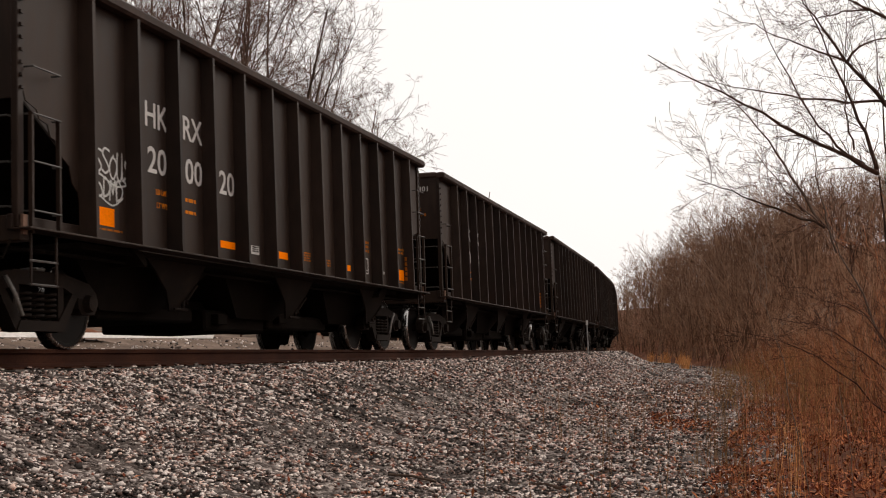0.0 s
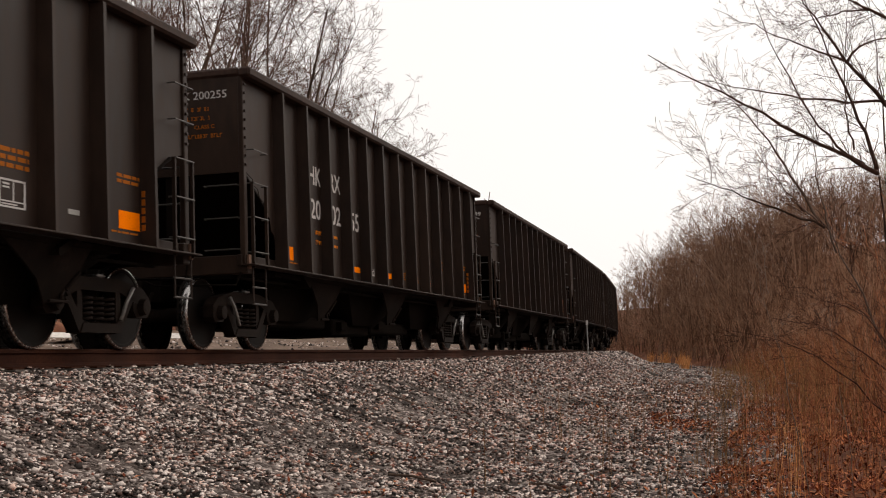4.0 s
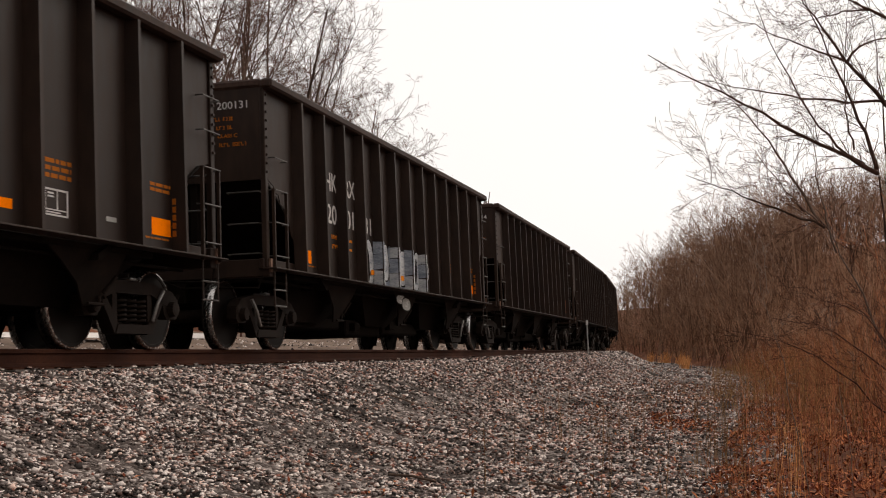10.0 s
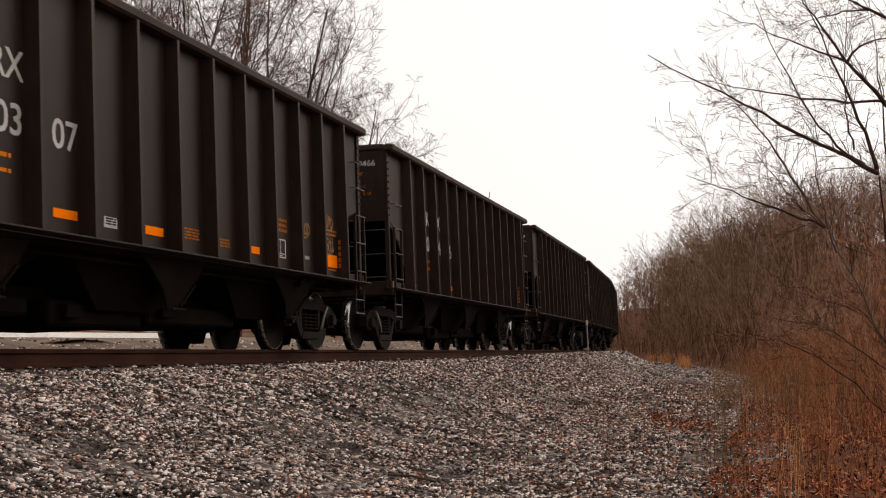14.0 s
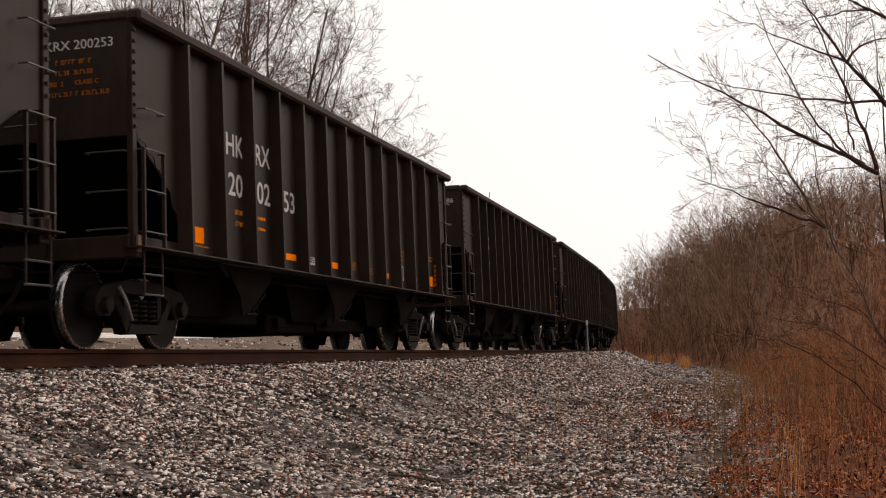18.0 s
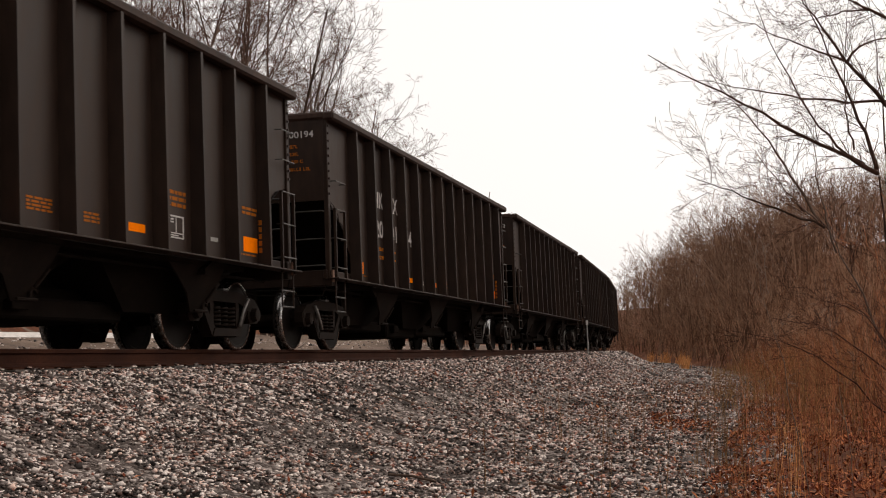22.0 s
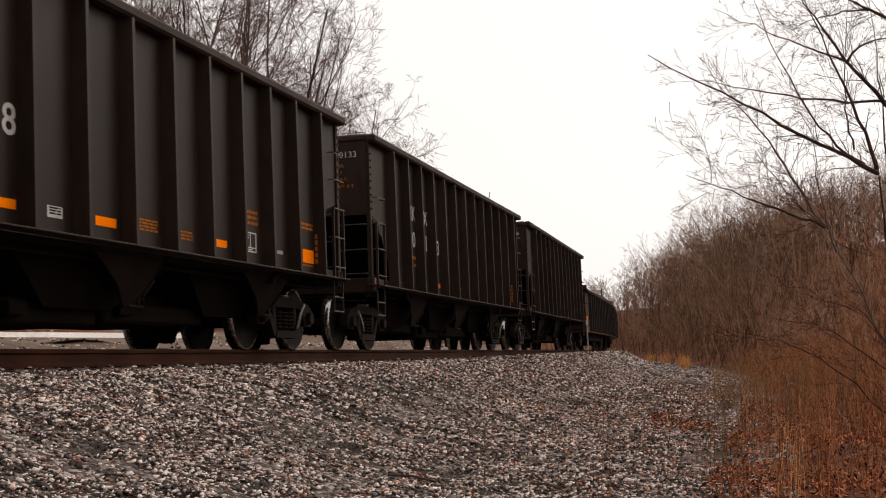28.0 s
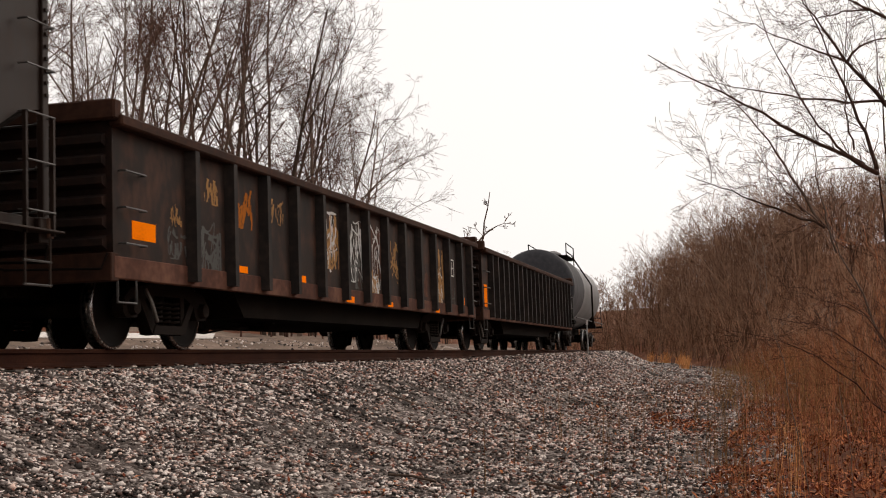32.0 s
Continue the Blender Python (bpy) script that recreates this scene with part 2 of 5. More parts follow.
CONCRETE = surface("weathered_pale_timber", (0.50, 0.45, 0.41), (0.70, 0.64, 0.59), (0.82, 0.77, 0.72), 0.9, coarse=1.0, fine=14.0, bump=0.3)
POST_GREY = surface("grey_marker_post", (0.16, 0.15, 0.14), (0.26, 0.25, 0.24), (0.36, 0.35, 0.33), 0.6, 0.3, coarse=3.0, fine=20.0, bump=0.2)


# ---------------------------------------------------------------- mesh tools
class Geo:
    """Vertices and faces gathered piece by piece."""

    def __init__(self):
        self.v, self.f = [], []

    def add(self, verts, faces):
        k = len(self.v)
        self.v.extend(verts)
        self.f.extend([tuple(i + k for i in q) for q in faces])
        return self

    def box(self, x0, x1, y0, y1, z0, z1, b=0.0):
        """A box with its twelve edges cut by b."""
        if b <= 0:
            v = [(x, y, z) for x in (x0, x1) for y in (y0, y1) for z in (z0, z1)]
            return self.add(v, [(0, 1, 3, 2), (4, 6, 7, 5), (0, 4, 5, 1), (2, 3, 7, 6), (0, 2, 6, 4), (1, 5, 7, 3)])
        bm = bmesh.new()
        bmesh.ops.create_cube(bm, size=1)
        for q in bm.verts:
            q.co = ((x0 + x1) / 2 + q.co.x * (x1 - x0), (y0 + y1) / 2 + q.co.y * (y1 - y0), (z0 + z1) / 2 + q.co.z * (z1 - z0))
        bmesh.ops.bevel(bm, geom=bm.edges[:], offset=b, segments=1, affect="EDGES")
        bm.verts.index_update()
        self.add([tuple(q.co) for q in bm.verts], [tuple(q.index for q in w.verts) for w in bm.faces])
        bm.free()
        return self

    def hull(self, low, high):
        """A solid between two rings of equal count."""
        n = len(low)
        faces = [tuple(range(n))[::-1], tuple(range(n, 2 * n))]
        faces += [(i, (i + 1) % n, n + (i + 1) % n, n + i) for i in range(n)]
        return self.add(list(low) + list(high), faces)

    def slab(self, outline, axis, a, b):
        """A flat outline of (p, q) pushed along an axis from a to b."""
        put = {"x": lambda p, q, r: (r, p, q), "y": lambda p, q, r: (p, r, q), "z": lambda p, q, r: (p, q, r)}[axis]
        return self.hull([put(p, q, a) for p, q in outline], [put(p, q, b) for p, q in outline])

    def tube(self, path, radii, n=6, closed=True):
        """A round bar along a path."""
        k = len(self.v)
        pts = [Vector(p) for p in path]
        side = None
        for i, p in enumerate(pts):
            d = (pts[min(i + 1, len(pts) - 1)] - pts[max(i - 1, 0)]).normalized()
            if side is None:
                side = d.orthogonal().normalized()
            side = (side - d * side.dot(d)).normalized()
            up = d.cross(side)
            r = radii[i] if isinstance(radii, (list, tuple)) else radii
            self.v.extend([tuple(p + (side * math.cos(6.2832 * j / n) + up * math.sin(6.2832 * j / n)) * r) for j in range(n)])
        for i in range(len(pts) - 1):
            for j in range(n):
                self.f.append((k + i * n + j, k + i * n + (j + 1) % n, k + (i + 1) * n + (j + 1) % n, k + (i + 1) * n + j))
        if closed:
            self.f.append(tuple(range(k + n - 1, k - 1, -1)))
            e = k + (len(pts) - 1) * n
            self.f.append(tuple(range(e, e + n)))
        return self

    def lathe(self, rings, n=24, axis="y", centre=(0, 0, 0), capped=True):
        """Rings of (place along the axis, radius), turned about it and capped."""
        path = {"y": lambda a: (centre[0], centre[1] + a, centre[2]), "x": lambda a: (centre[0] + a, centre[1], centre[2]), "z": lambda a: (centre[0], centre[1], centre[2] + a)}[axis]
        k = len(self.v)
        for a, r in rings:
            o = path(a)
            for j in range(n):
                c, s = math.cos(6.2832 * j / n) * r, math.sin(6.2832 * j / n) * r
                self.v.append({"y": (o[0] + c, o[1], o[2] + s), "x": (o[0], o[1] + c, o[2] + s), "z": (o[0] + c, o[1] + s, o[2])}[axis])
        for i in range(len(rings) - 1):
            for j in range(n):
                self.f.append((k + i * n + j, k + i * n + (j + 1) % n, k + (i + 1) * n + (j + 1) % n, k + (i + 1) * n + j))
        if capped:
            self.f.append(tuple(range(k, k + n)))
            e = k + (len(rings) - 1) * n
            self.f.append(tuple(range(e + n - 1, e - 1, -1)))
        return self

    def mesh(self, name, material, smooth=False):
        me = bpy.data.meshes.new(name)
        me.from_pydata(self.v, [], self.f)
        bm = bmesh.new()
        bm.from_mesh(me)
        bmesh.ops.recalc_face_normals(bm, faces=bm.faces)
        bm.to_mesh(me)
        bm.free()
        me.materials.append(material)
        if smooth:
            me.shade_smooth()
        return me


def part(name, geo, material, parent, label="", smooth=False):
    ob = new(name, geo if isinstance(geo, bpy.types.Mesh) else geo.mesh(name, material, smooth))
    ob.parent = parent
    if label:
        ob["label"] = label
    return ob


def big_mesh(name, verts, faces, material, smooth=False):
    """A mesh from arrays of vertices and of triangles or quads."""
    verts, faces = np.asarray(verts, np.float32), np.asarray(faces, np.int32)
    me = bpy.data.meshes.new(name)
    me.vertices.add(len(verts))
    me.vertices.foreach_set("co", verts.ravel())
    n = faces.shape[1]
    me.loops.add(faces.size)
    me.loops.foreach_set("vertex_index", faces.ravel())
    me.polygons.add(len(faces))
    me.polygons.foreach_set("loop_start", np.arange(0, faces.size, n, dtype=np.int32))
    me.update(calc_edges=True)
    me.validate()
    me.materials.append(material)
    if smooth:
        me.shade_smooth()
    return me


def thing(name, label, category, group="", data=None, kind=""):
    return tagged(new(name, data), label, category, group, kind)


# ---------------------------------------------------------------- the line of the track
# s runs along the centre line away from the camera, w is the distance from it towards the camera's side
STEP = 0.5
S_ALL = np.arange(-340.0, 420.0, STEP)
BEND = np.interp(S_ALL, [0, 25, 50, 80, 130], [0.0012, 0.0012, 0.0018, 0.0027, 0.0030])
HEAD = np.concatenate([[0], np.cumsum((BEND[1:] + BEND[:-1]) / 2 * STEP)])
ZERO = int(np.argmin(np.abs(S_ALL)))
HEAD = 0.2762 - (HEAD - HEAD[ZERO])
MIDH = (HEAD[1:] + HEAD[:-1]) / 2
TX = np.concatenate([[0], np.cumsum(np.sin(MIDH) * STEP)])
TY = np.concatenate([[0], np.cumsum(np.cos(MIDH) * STEP)])
TX, TY = TX - TX[ZERO] - 8.409, TY - TY[ZERO]
CANT = 0.0408


def track_xy(s, w=0.0):
    x, y, h = np.interp(s, S_ALL, TX), np.interp(s, S_ALL, TY), np.interp(s, S_ALL, HEAD)
    return x + w * np.cos(h), y - w * np.sin(h), h


def canted(w, z):
    """Across the track and up, leaned to the inside of the bend about the camera's rail."""
    c, q = math.cos(CANT), math.sin(CANT)
    return 0.75 + (w - 0.75) * c - z * q, (w - 0.75) * q + z * c


def track_sw(x, y):
    """s and w of places on the ground."""
    x, y = np.asarray(x, float), np.asarray(y, float)
    tx, ty, th, ts = TX[::6], TY[::6], HEAD[::6], S_ALL[::6]
    s, w = np.empty(x.size), np.empty(x.size)
    xf, yf = x.ravel(), y.ravel()
    for a in range(0, x.size, 4000):
        dx, dy = xf[a:a + 4000, None] - tx, yf[a:a + 4000, None] - ty
        i = np.argmin(dx * dx + dy * dy, 1)
        r = np.arange(len(i))
        s[a:a + 4000] = ts[i] + dx[r, i] * np.sin(th[i]) + dy[r, i] * np.cos(th[i])
        w[a:a + 4000] = dx[r, i] * np.cos(th[i]) - dy[r, i] * np.sin(th[i])
    return s.reshape(x.shape), w.reshape(x.shape)


def car_pose(s, half=5.6):
    """A car's pose with its trucks half a base before and behind s."""
    xa, ya, _ = track_xy(s - half)
    xb, yb, _ = track_xy(s + half)
    turn = math.atan2(yb - ya, xb - xa)
    lean = Matrix.Translation((0, -0.75, 0)) @ Matrix.Rotation(-CANT, 4, "X") @ Matrix.Translation((0, 0.75, 0))
    return Matrix.Translation(((xa + xb) / 2, (ya + yb) / 2, 0)) @ Matrix.Rotation(turn, 4, "Z") @ lean


# slack running through the train, in metres ahead of the even pace, second by second
SLACK = [-0.019, -0.024, -0.019, 0.03, 0.013, -0.015, 0.017, 0.06, -0.125, -0.130, -0.09, 0.031, 0.057, -0.015, 0.0, -0.03, -0.018,
         0.027, 0.042, 0.052, 0.04, 0.03, 0.032, 0.028, 0.008, -0.04, -0.046, -0.018, 0.005, -0.011, -0.021, 0.10, 0.05]


def run(t):
    """How far the train has come at t seconds."""
    x = min(max(t, 0.0), 31.999)
    i = int(x)
    f = x - i
    a, b, c, d = (SLACK[min(max(i + j, 0), 32)] for j in (-1, 0, 1, 2))
    slack = b + 0.5 * f * (c - a + f * (2 * a - 5 * b + 4 * c - d + f * (3 * (b - c) + d - a)))
    return slack + 9.96312 * t - 0.0055046 * t * t - 0.00024994 * ((t - 16) ** 3 + 4096) / 6 - 0.00016768 * ((t - 16) ** 4 - 65536) / 24


# ---------------------------------------------------------------- stencil letters
TEXTS = {}


def lettering(text, height, material, spread=1.0, bold=0.014):
    """Flat stencil letters of a given height, centred, facing the camera's side."""
    key = (text, height, material.name, spread, bold)
    if key not in TEXTS:
        curve = bpy.data.curves.new("text", "FONT")
        curve.body, curve.size, curve.align_x, curve.align_y, curve.resolution_u, curve.extrude = text, height * 1.38, "CENTER", "CENTER", 3, 0.0015
        curve.offset = bold * height
        ob = new("text", curve)
        me = bpy.data.meshes.new_from_object(ob.evaluated_get(bpy.context.evaluated_depsgraph_get()))
        bpy.data.objects.remove(ob)
        me.transform(Matrix.Rotation(math.pi / 2, 4, "X") @ Matrix.Diagonal((spread, 1, 1, 1)))
        me.materials.clear()
        me.materials.append(material)
        TEXTS[key] = me
    return TEXTS[key]


NUMBERS = ["", "200020", "200301", "200497", "200255", "200299", "200082", "200109", "200131", "200014", "200307", "200466", "200419", "200253", "200386", "200325", "200194", "200343", "200376", "200418", "200133", "200356"]
for number in NUMBERS + ["200238"]:
    if number:
        lettering("HKRX " + number, 0.104, WHITE, 1.1, 0.004)
        for q in ("HK", "RX"):
            lettering(q, 0.285, WHITE, 1.02)
        for q in (number[:2], number[2:4], number[4:]):
            lettering(q, 0.295, WHITE, 1.14)
for q in ("LD LMT", "LT WT"):
    lettering(q, 0.062, ORANGE_FRESH)
lettering("CLASS C", 0.05, ORANGE_MID, 1.1)


# ---------------------------------------------------------------- ground
def waves(x, y, seed, size, n=9):
    """Smooth random swells of about unit height over lengths near size."""
    r = np.random.RandomState(seed)
    out = np.zeros(np.shape(x))
    for _ in range(n):
        a, k, ph = r.uniform(0, 6.28), 6.28 / size * r.uniform(0.6, 1.7), r.uniform(0, 6.28)
        out = out + np.sin((x * math.cos(a) + y * math.sin(a)) * k + ph)
    return out / math.sqrt(n / 2)


W_LINE = [-600, -200, -80, -40, -26, -21, -15, -9.5, -7, -4.5, -3.2, -2.4, -1.9, 0, 1.75, 2.0, 4.3, 5.5, 7.2, 12, 20, 40, 90, 200, 600]
Z_LINE = [12, 11, 8, 5.0, 2.6, 0.85, 0.48, 0.20, 0.08, -0.12, -0.42, -0.42, -0.25, -0.24, -0.23, -0.26, -1.02, -1.12, -1.20, -1.15, -0.4, 2.4, 5, 7, 8]


# worn dirty hollows in the bank: s, w and their half lengths
HOLLOWS = ((13.6, 3.7, 1.8, 0.5), (21.0, 3.2, 2.8, 0.45), (17.5, 3.5, 1.5, 0.45), (10.5, 3.2, 0.8, 0.35), (26.0, 3.9, 2.0, 0.5), (14.4, 4.9, 1.3, 0.3), (15.8, 5.6, 1.5, 0.3), (18.8, 4.7, 1.6, 0.35), (11.8, 4.6, 0.8, 0.25))


def land(s, w):
    """The height of the ground beside the track."""
    z = np.interp(w, W_LINE, Z_LINE)
    crest = np.clip((s - 24) / 22, 0, 1) * 0.15 * np.exp(-((w - 1.9) / 0.75) ** 2)
    rough = np.clip((np.abs(w) - 2.2) / 3, 0, 1)
    hill = np.interp(s, [25, 60, 95, 165, 225, 420], [0.0, 0.75, 1.0, 1.0, 0.4, 0.3]) * np.interp(w, [8, 11, 16, 25, 40, 80, 600], [0, 0.8, 3.6, 7.0, 10.5, 15, 16])
    dip = sum(-0.07 * np.exp(-((s - a) / c) ** 2 - ((w - b) / d) ** 2) for a, b, c, d in HOLLOWS)
    bank = 0.95 * np.clip((-w - 11.8) / 1.8, 0, 1) * np.interp(s, [5, 12, 34, 42], [0.0, 1.0, 1.0, 0.0])
    trough = -0.085 * np.exp(-((w - 1.0) / 0.22) ** 2)
    return z + dip + hill + crest + bank + trough + rough * (0.045 * waves(s, w, 3, 3.0) + 0.05 * waves(s, w, 4, 9.0))


def sheet(name, xs, ys, height, material):
    gx, gy = np.meshgrid(xs, ys, indexing="ij")
    v = np.stack(height(gx, gy), -1).reshape(-1, 3)
    i = np.arange(len(xs) * len(ys)).reshape(len(xs), len(ys))
    f = np.stack([i[:-1, :-1], i[1:, :-1], i[1:, 1:], i[:-1, 1:]], -1).reshape(-1, 4)
    return big_mesh(name, v, f, material, True)


def spaced(near, step, far):
    a = list(np.arange(-near, near + 0.01, step))
    d, p = step, near
    while p < far:
        d *= 1.22
        p += d
        a = [-p] + a + [p]
    return np.array(a)


def wide_ground(x, y):
    s, w = track_sw(x, y)
    z = land(s, w) - 0.10 * ((w > -20.8) & (w < 7.6))
    return x, y, z


def strip_ground(s, w):
    x, y, _ = track_xy(s, w)
    return x, y, land(s, w) + 0.012 * waves(s, w, 8, 0.45)


thing("ground", "brown leaf-littered ground rising to wooded slopes", "ground", kind="structure",
               data=sheet("ground", spaced(45, 0.75, 2600) + 5, spaced(60, 0.75, 2600) + 40, wide_ground, SOIL))
BALLAST = thing("ballast", "sloping bank of grey and pinkish crushed stone", "ballast", kind="structure",
                data=sheet("ballast", np.arange(-30, 150, 0.4), np.arange(-3.3, 8.2, 0.2), strip_ground, BED))
thing("gravel_yard", "uneven pale gravel yard beyond the track", "gravel", kind="structure",
      data=sheet("gravel_yard", np.arange(-40, 130, 0.6), np.arange(-21.1, -3.1, 0.4), strip_ground, YARD))


thing("earth_bank", "low bank of brown leaf-littered earth behind the yard", "bank", kind="structure",
      data=sheet("earth_bank", np.arange(4, 44, 0.6), np.arange(-21.4, -11.6, 0.4), lambda s, w: (*track_xy(s, w)[:2], land(s, w) + 0.03 + 0.03 * waves(s, w, 9, 0.8)), SOIL))


# ---------------------------------------------------------------- track
def sweep(outline, s_list, w0):
    """A rail's outline of (across, up) carried along the line."""
    g = Geo()
    n = len(outline)
    for s in s_list:
        for a, b in outline:
            w, z = canted(w0 + a, b)
            x, y, _ = track_xy(s, w)
            g.v.append((float(x), float(y), z))
    for i in range(len(s_list) - 1):
        g.f.extend([(i * n + j, i * n + (j + 1) % n, (i + 1) * n + (j + 1) % n, (i + 1) * n + j) for j in range(n)])
    return g


RAIL = [(-0.076, -0.186), (-0.076, -0.174), (-0.030, -0.158), (-0.0095, -0.140), (-0.0095, -0.052), (-0.034, -0.042), (-0.037, -0.012), (-0.028, 0.0),
        (0.028, 0.0), (0.037, -0.012), (0.034, -0.042), (0.0095, -0.052), (0.0095, -0.140), (0.030, -0.158), (0.076, -0.174), (0.076, -0.186)]
HEADTOP = [(-0.026, 0.0012), (-0.026, -0.003), (0.026, -0.003), (0.026, 0.0012)]
TRACK = thing("track", "rusty steel rails on dark timber sleepers", "railway track", kind="structure")
S_RAIL = list(np.arange(-330, -20, 6.0)) + list(np.arange(-20, 130, 1.5)) + list(np.arange(130, 416, 5.0))
for w0 in (0.753, -0.753):
    rail = part("rail", sweep(RAIL, S_RAIL, w0), RAIL_RUST, TRACK, "rust-brown steel rail")
    part("rail_head", sweep(HEADTOP, S_RAIL, w0), RAIL_HEAD, rail, "dull worn running surface")
tie_mesh = Geo().box(-0.115, 0.115, -1.30, 1.30, -0.375, -0.205, 0.012).mesh("tie", TIE)
plate_mesh = Geo().box(-0.10, 0.10, -0.18, 0.18, -0.207, -0.187, 0.004).mesh("tie_plate", RAIL_RUST)
for i in range(190):
    s = -6 + i * 0.53
    m = car_pose(s, 0.3) @ Matrix.Translation((0, random.uniform(-0.04, 0.04), 0)) @ Matrix.Rotation(random.uniform(-0.015, 0.015), 4, "Z")
    tie = part("tie", tie_mesh, TIE, TRACK)
    tie.matrix_basis = m
    plate = part("tie_plate", plate_mesh, RAIL_RUST, tie)
    plate.matrix_basis = Matrix.Translation((0, -0.753, 0))


# ---------------------------------------------------------------- crushed stone
ICO = 1.618
ico_v = np.array([(-1, ICO, 0), (1, ICO, 0), (-1, -ICO, 0), (1, -ICO, 0), (0, -1, ICO), (0, 1, ICO), (0, -1, -ICO), (0, 1, -ICO), (ICO, 0, -1), (ICO, 0, 1), (-ICO, 0, -1), (-ICO, 0, 1)]) / 1.902
ico_f = np.array([(0, 11, 5), (0, 5, 1), (0, 1, 7), (0, 7, 10), (0, 10, 11), (1, 5, 9), (5, 11, 4), (11, 10, 2), (10, 7, 6), (7, 1, 8), (3, 9, 4), (3, 4, 2), (3, 2, 6), (3, 6, 8), (3, 8, 9), (4, 9, 5), (2, 4, 11), (6, 2, 10), (8, 6, 7), (9, 8, 1)])
oct_v = np.array([(1, 0.2, 0.1), (-1, 0.1, -0.1), (0.1, 1, 0.1), (-0.1, -1, 0.1), (0.2, 0, 1), (0, 0.1, -1)])
oct_f = np.array([(0, 2, 4), (2, 1, 4), (1, 3, 4), (3, 0, 4), (2, 0, 5), (1, 2, 5), (3, 1, 5), (0, 3, 5)])


def stones(place, size, unit_v, unit_f, rng):
    """Many uneven stones as arrays."""
    n, k = len(place), len(unit_v)
    q = rng.normal(size=(n, 4))
    q /= np.linalg.norm(q, axis=1)[:, None]
    a, b, c, d = q.T
    rot = np.stack([1 - 2 * (c * c + d * d), 2 * (b * c - a * d), 2 * (b * d + a * c), 2 * (b * c + a * d), 1 - 2 * (b * b + d * d), 2 * (c * d - a * b),
                    2 * (b * d - a * c), 2 * (c * d + a * b), 1 - 2 * (b * b + c * c)], -1).reshape(n, 3, 3)
    shape = unit_v[None] * (1 + rng.uniform(-0.28, 0.28, (n, k, 1))) * rng.uniform(0.5, 1.35, (n, 1, 3)) * size[:, None, None]
    v = np.einsum("nij,nkj->nki", rot, shape)
    v[:, :, 2] *= 0.62
    v += place[:, None]
    f = unit_f[None] + (np.arange(n) * k)[:, None, None]
    return v.reshape(-1, 3), f.reshape(-1, unit_f.shape[1])


def bed_places(n, s0, s1, w0, w1, rng, thin=0.0, lift=0.006, bare=0.86):
    s, w = rng.uniform(s0, s1, n), rng.uniform(w0, w1, n)
    if thin:
        keep = rng.uniform(size=n) > thin * np.clip(waves(s, w, 21, 2.6) - 0.3, 0, 1) * np.clip((w - 2.6) / 1.0, 0, 1)
        s, w = s[keep], w[keep]
    for a, b, c, d in HOLLOWS:
        keep = rng.uniform(size=len(s)) > bare * np.exp(-((s - a) / c) ** 2 - ((w - b) / d) ** 2)
        s, w = s[keep], w[keep]
    keep = rng.uniform(size=len(s)) > np.clip((w - 6.4) / np.where(s < 17, 2.0, 1.2), 0, 0.94)
    s, w = s[keep], w[keep]
    x, y, _ = track_xy(s, w)
    z = land(s, w) + 0.012 * waves(s, w, 8, 0.45)
    heap = 0.10 * np.clip(np.sin(s * 11.855), 0, 1) * np.clip(1.35 - np.abs(w), 0, 0.35) / 0.35 * (w > 0)
    return np.stack([x, y, z + lift + heap], -1)


rng = np.random.RandomState(5)
for label, material, count, s0, s1, w0, w1, size, uv, uf in (
        ("grey crushed stone near the path", STONE, 52000, 7.5, 15, 0.84, 8.2, 0.018, oct_v, oct_f),
        ("pinkish crushed stone near the path", STONE_PINK, 25000, 7.5, 15, 0.84, 8.2, 0.018, oct_v, oct_f),
        ("dark crushed stone near the path", STONE_DARK, 11000, 7.5, 15, 0.84, 8.2, 0.018, oct_v, oct_f),
        ("grey crushed stone along the bank", STONE, 27000, 15, 27, 0.84, 8.2, 0.023, oct_v, oct_f),
        ("pinkish crushed stone along the bank", STONE_PINK, 16000, 15, 27, 0.84, 8.2, 0.023, oct_v, oct_f),
        ("dark crushed stone along the bank", STONE_DARK, 17000, 15, 44, 0.84, 8.2, 0.024, oct_v, oct_f),
        ("grey crushed stone farther along the bank", STONE, 15000, 27, 52, 0.85, 8.0, 0.032, oct_v, oct_f),
        ("pinkish crushed stone farther along the bank", STONE_PINK, 8000, 27, 52, 0.85, 8.0, 0.032, oct_v, oct_f),
        ("grey crushed stone at the far end of the bank", STONE, 10000, 52, 110, 0.95, 7.6, 0.048, oct_v, oct_f),
        ("rust-red stones among the ballast", STONE_RED, 12000, 7, 45, 0.95, 8.2, 0.022, oct_v, oct_f),
        ("crushed stone between the rails and beyond", STONE, 4000, 4, 60, -3.2, 0.6, 0.034, oct_v, oct_f)):
    place = bed_places(count, s0, s1, w0, w1, rng, 0.6, 0.012)
    v, f = stones(place, size * rng.lognormal(0, 0.24, len(place)), uv, uf, rng)
    thing("crushed_stone", label, "gravel", kind="stuff", data=big_mesh("crushed_stone", v, f, material))
place = bed_places(9000, 8, 28, 2.4, 6.6, rng, 0.0, 0.004, 0.0)
v, f = stones(place, 0.015 * rng.lognormal(0, 0.3, len(place)), oct_v, oct_f, rng)
thing("crushed_stone", "small dirty stones trodden into the bank", "gravel", kind="stuff", data=big_mesh("crushed_stone", v, f, STONE_DIRTY))
place = bed_places(5000, 0, 70, -11, -3.2, rng, 0.5, 0.0)
v, f = stones(place, 0.035 * rng.lognormal(0, 0.4, len(place)), oct_v, oct_f, rng)
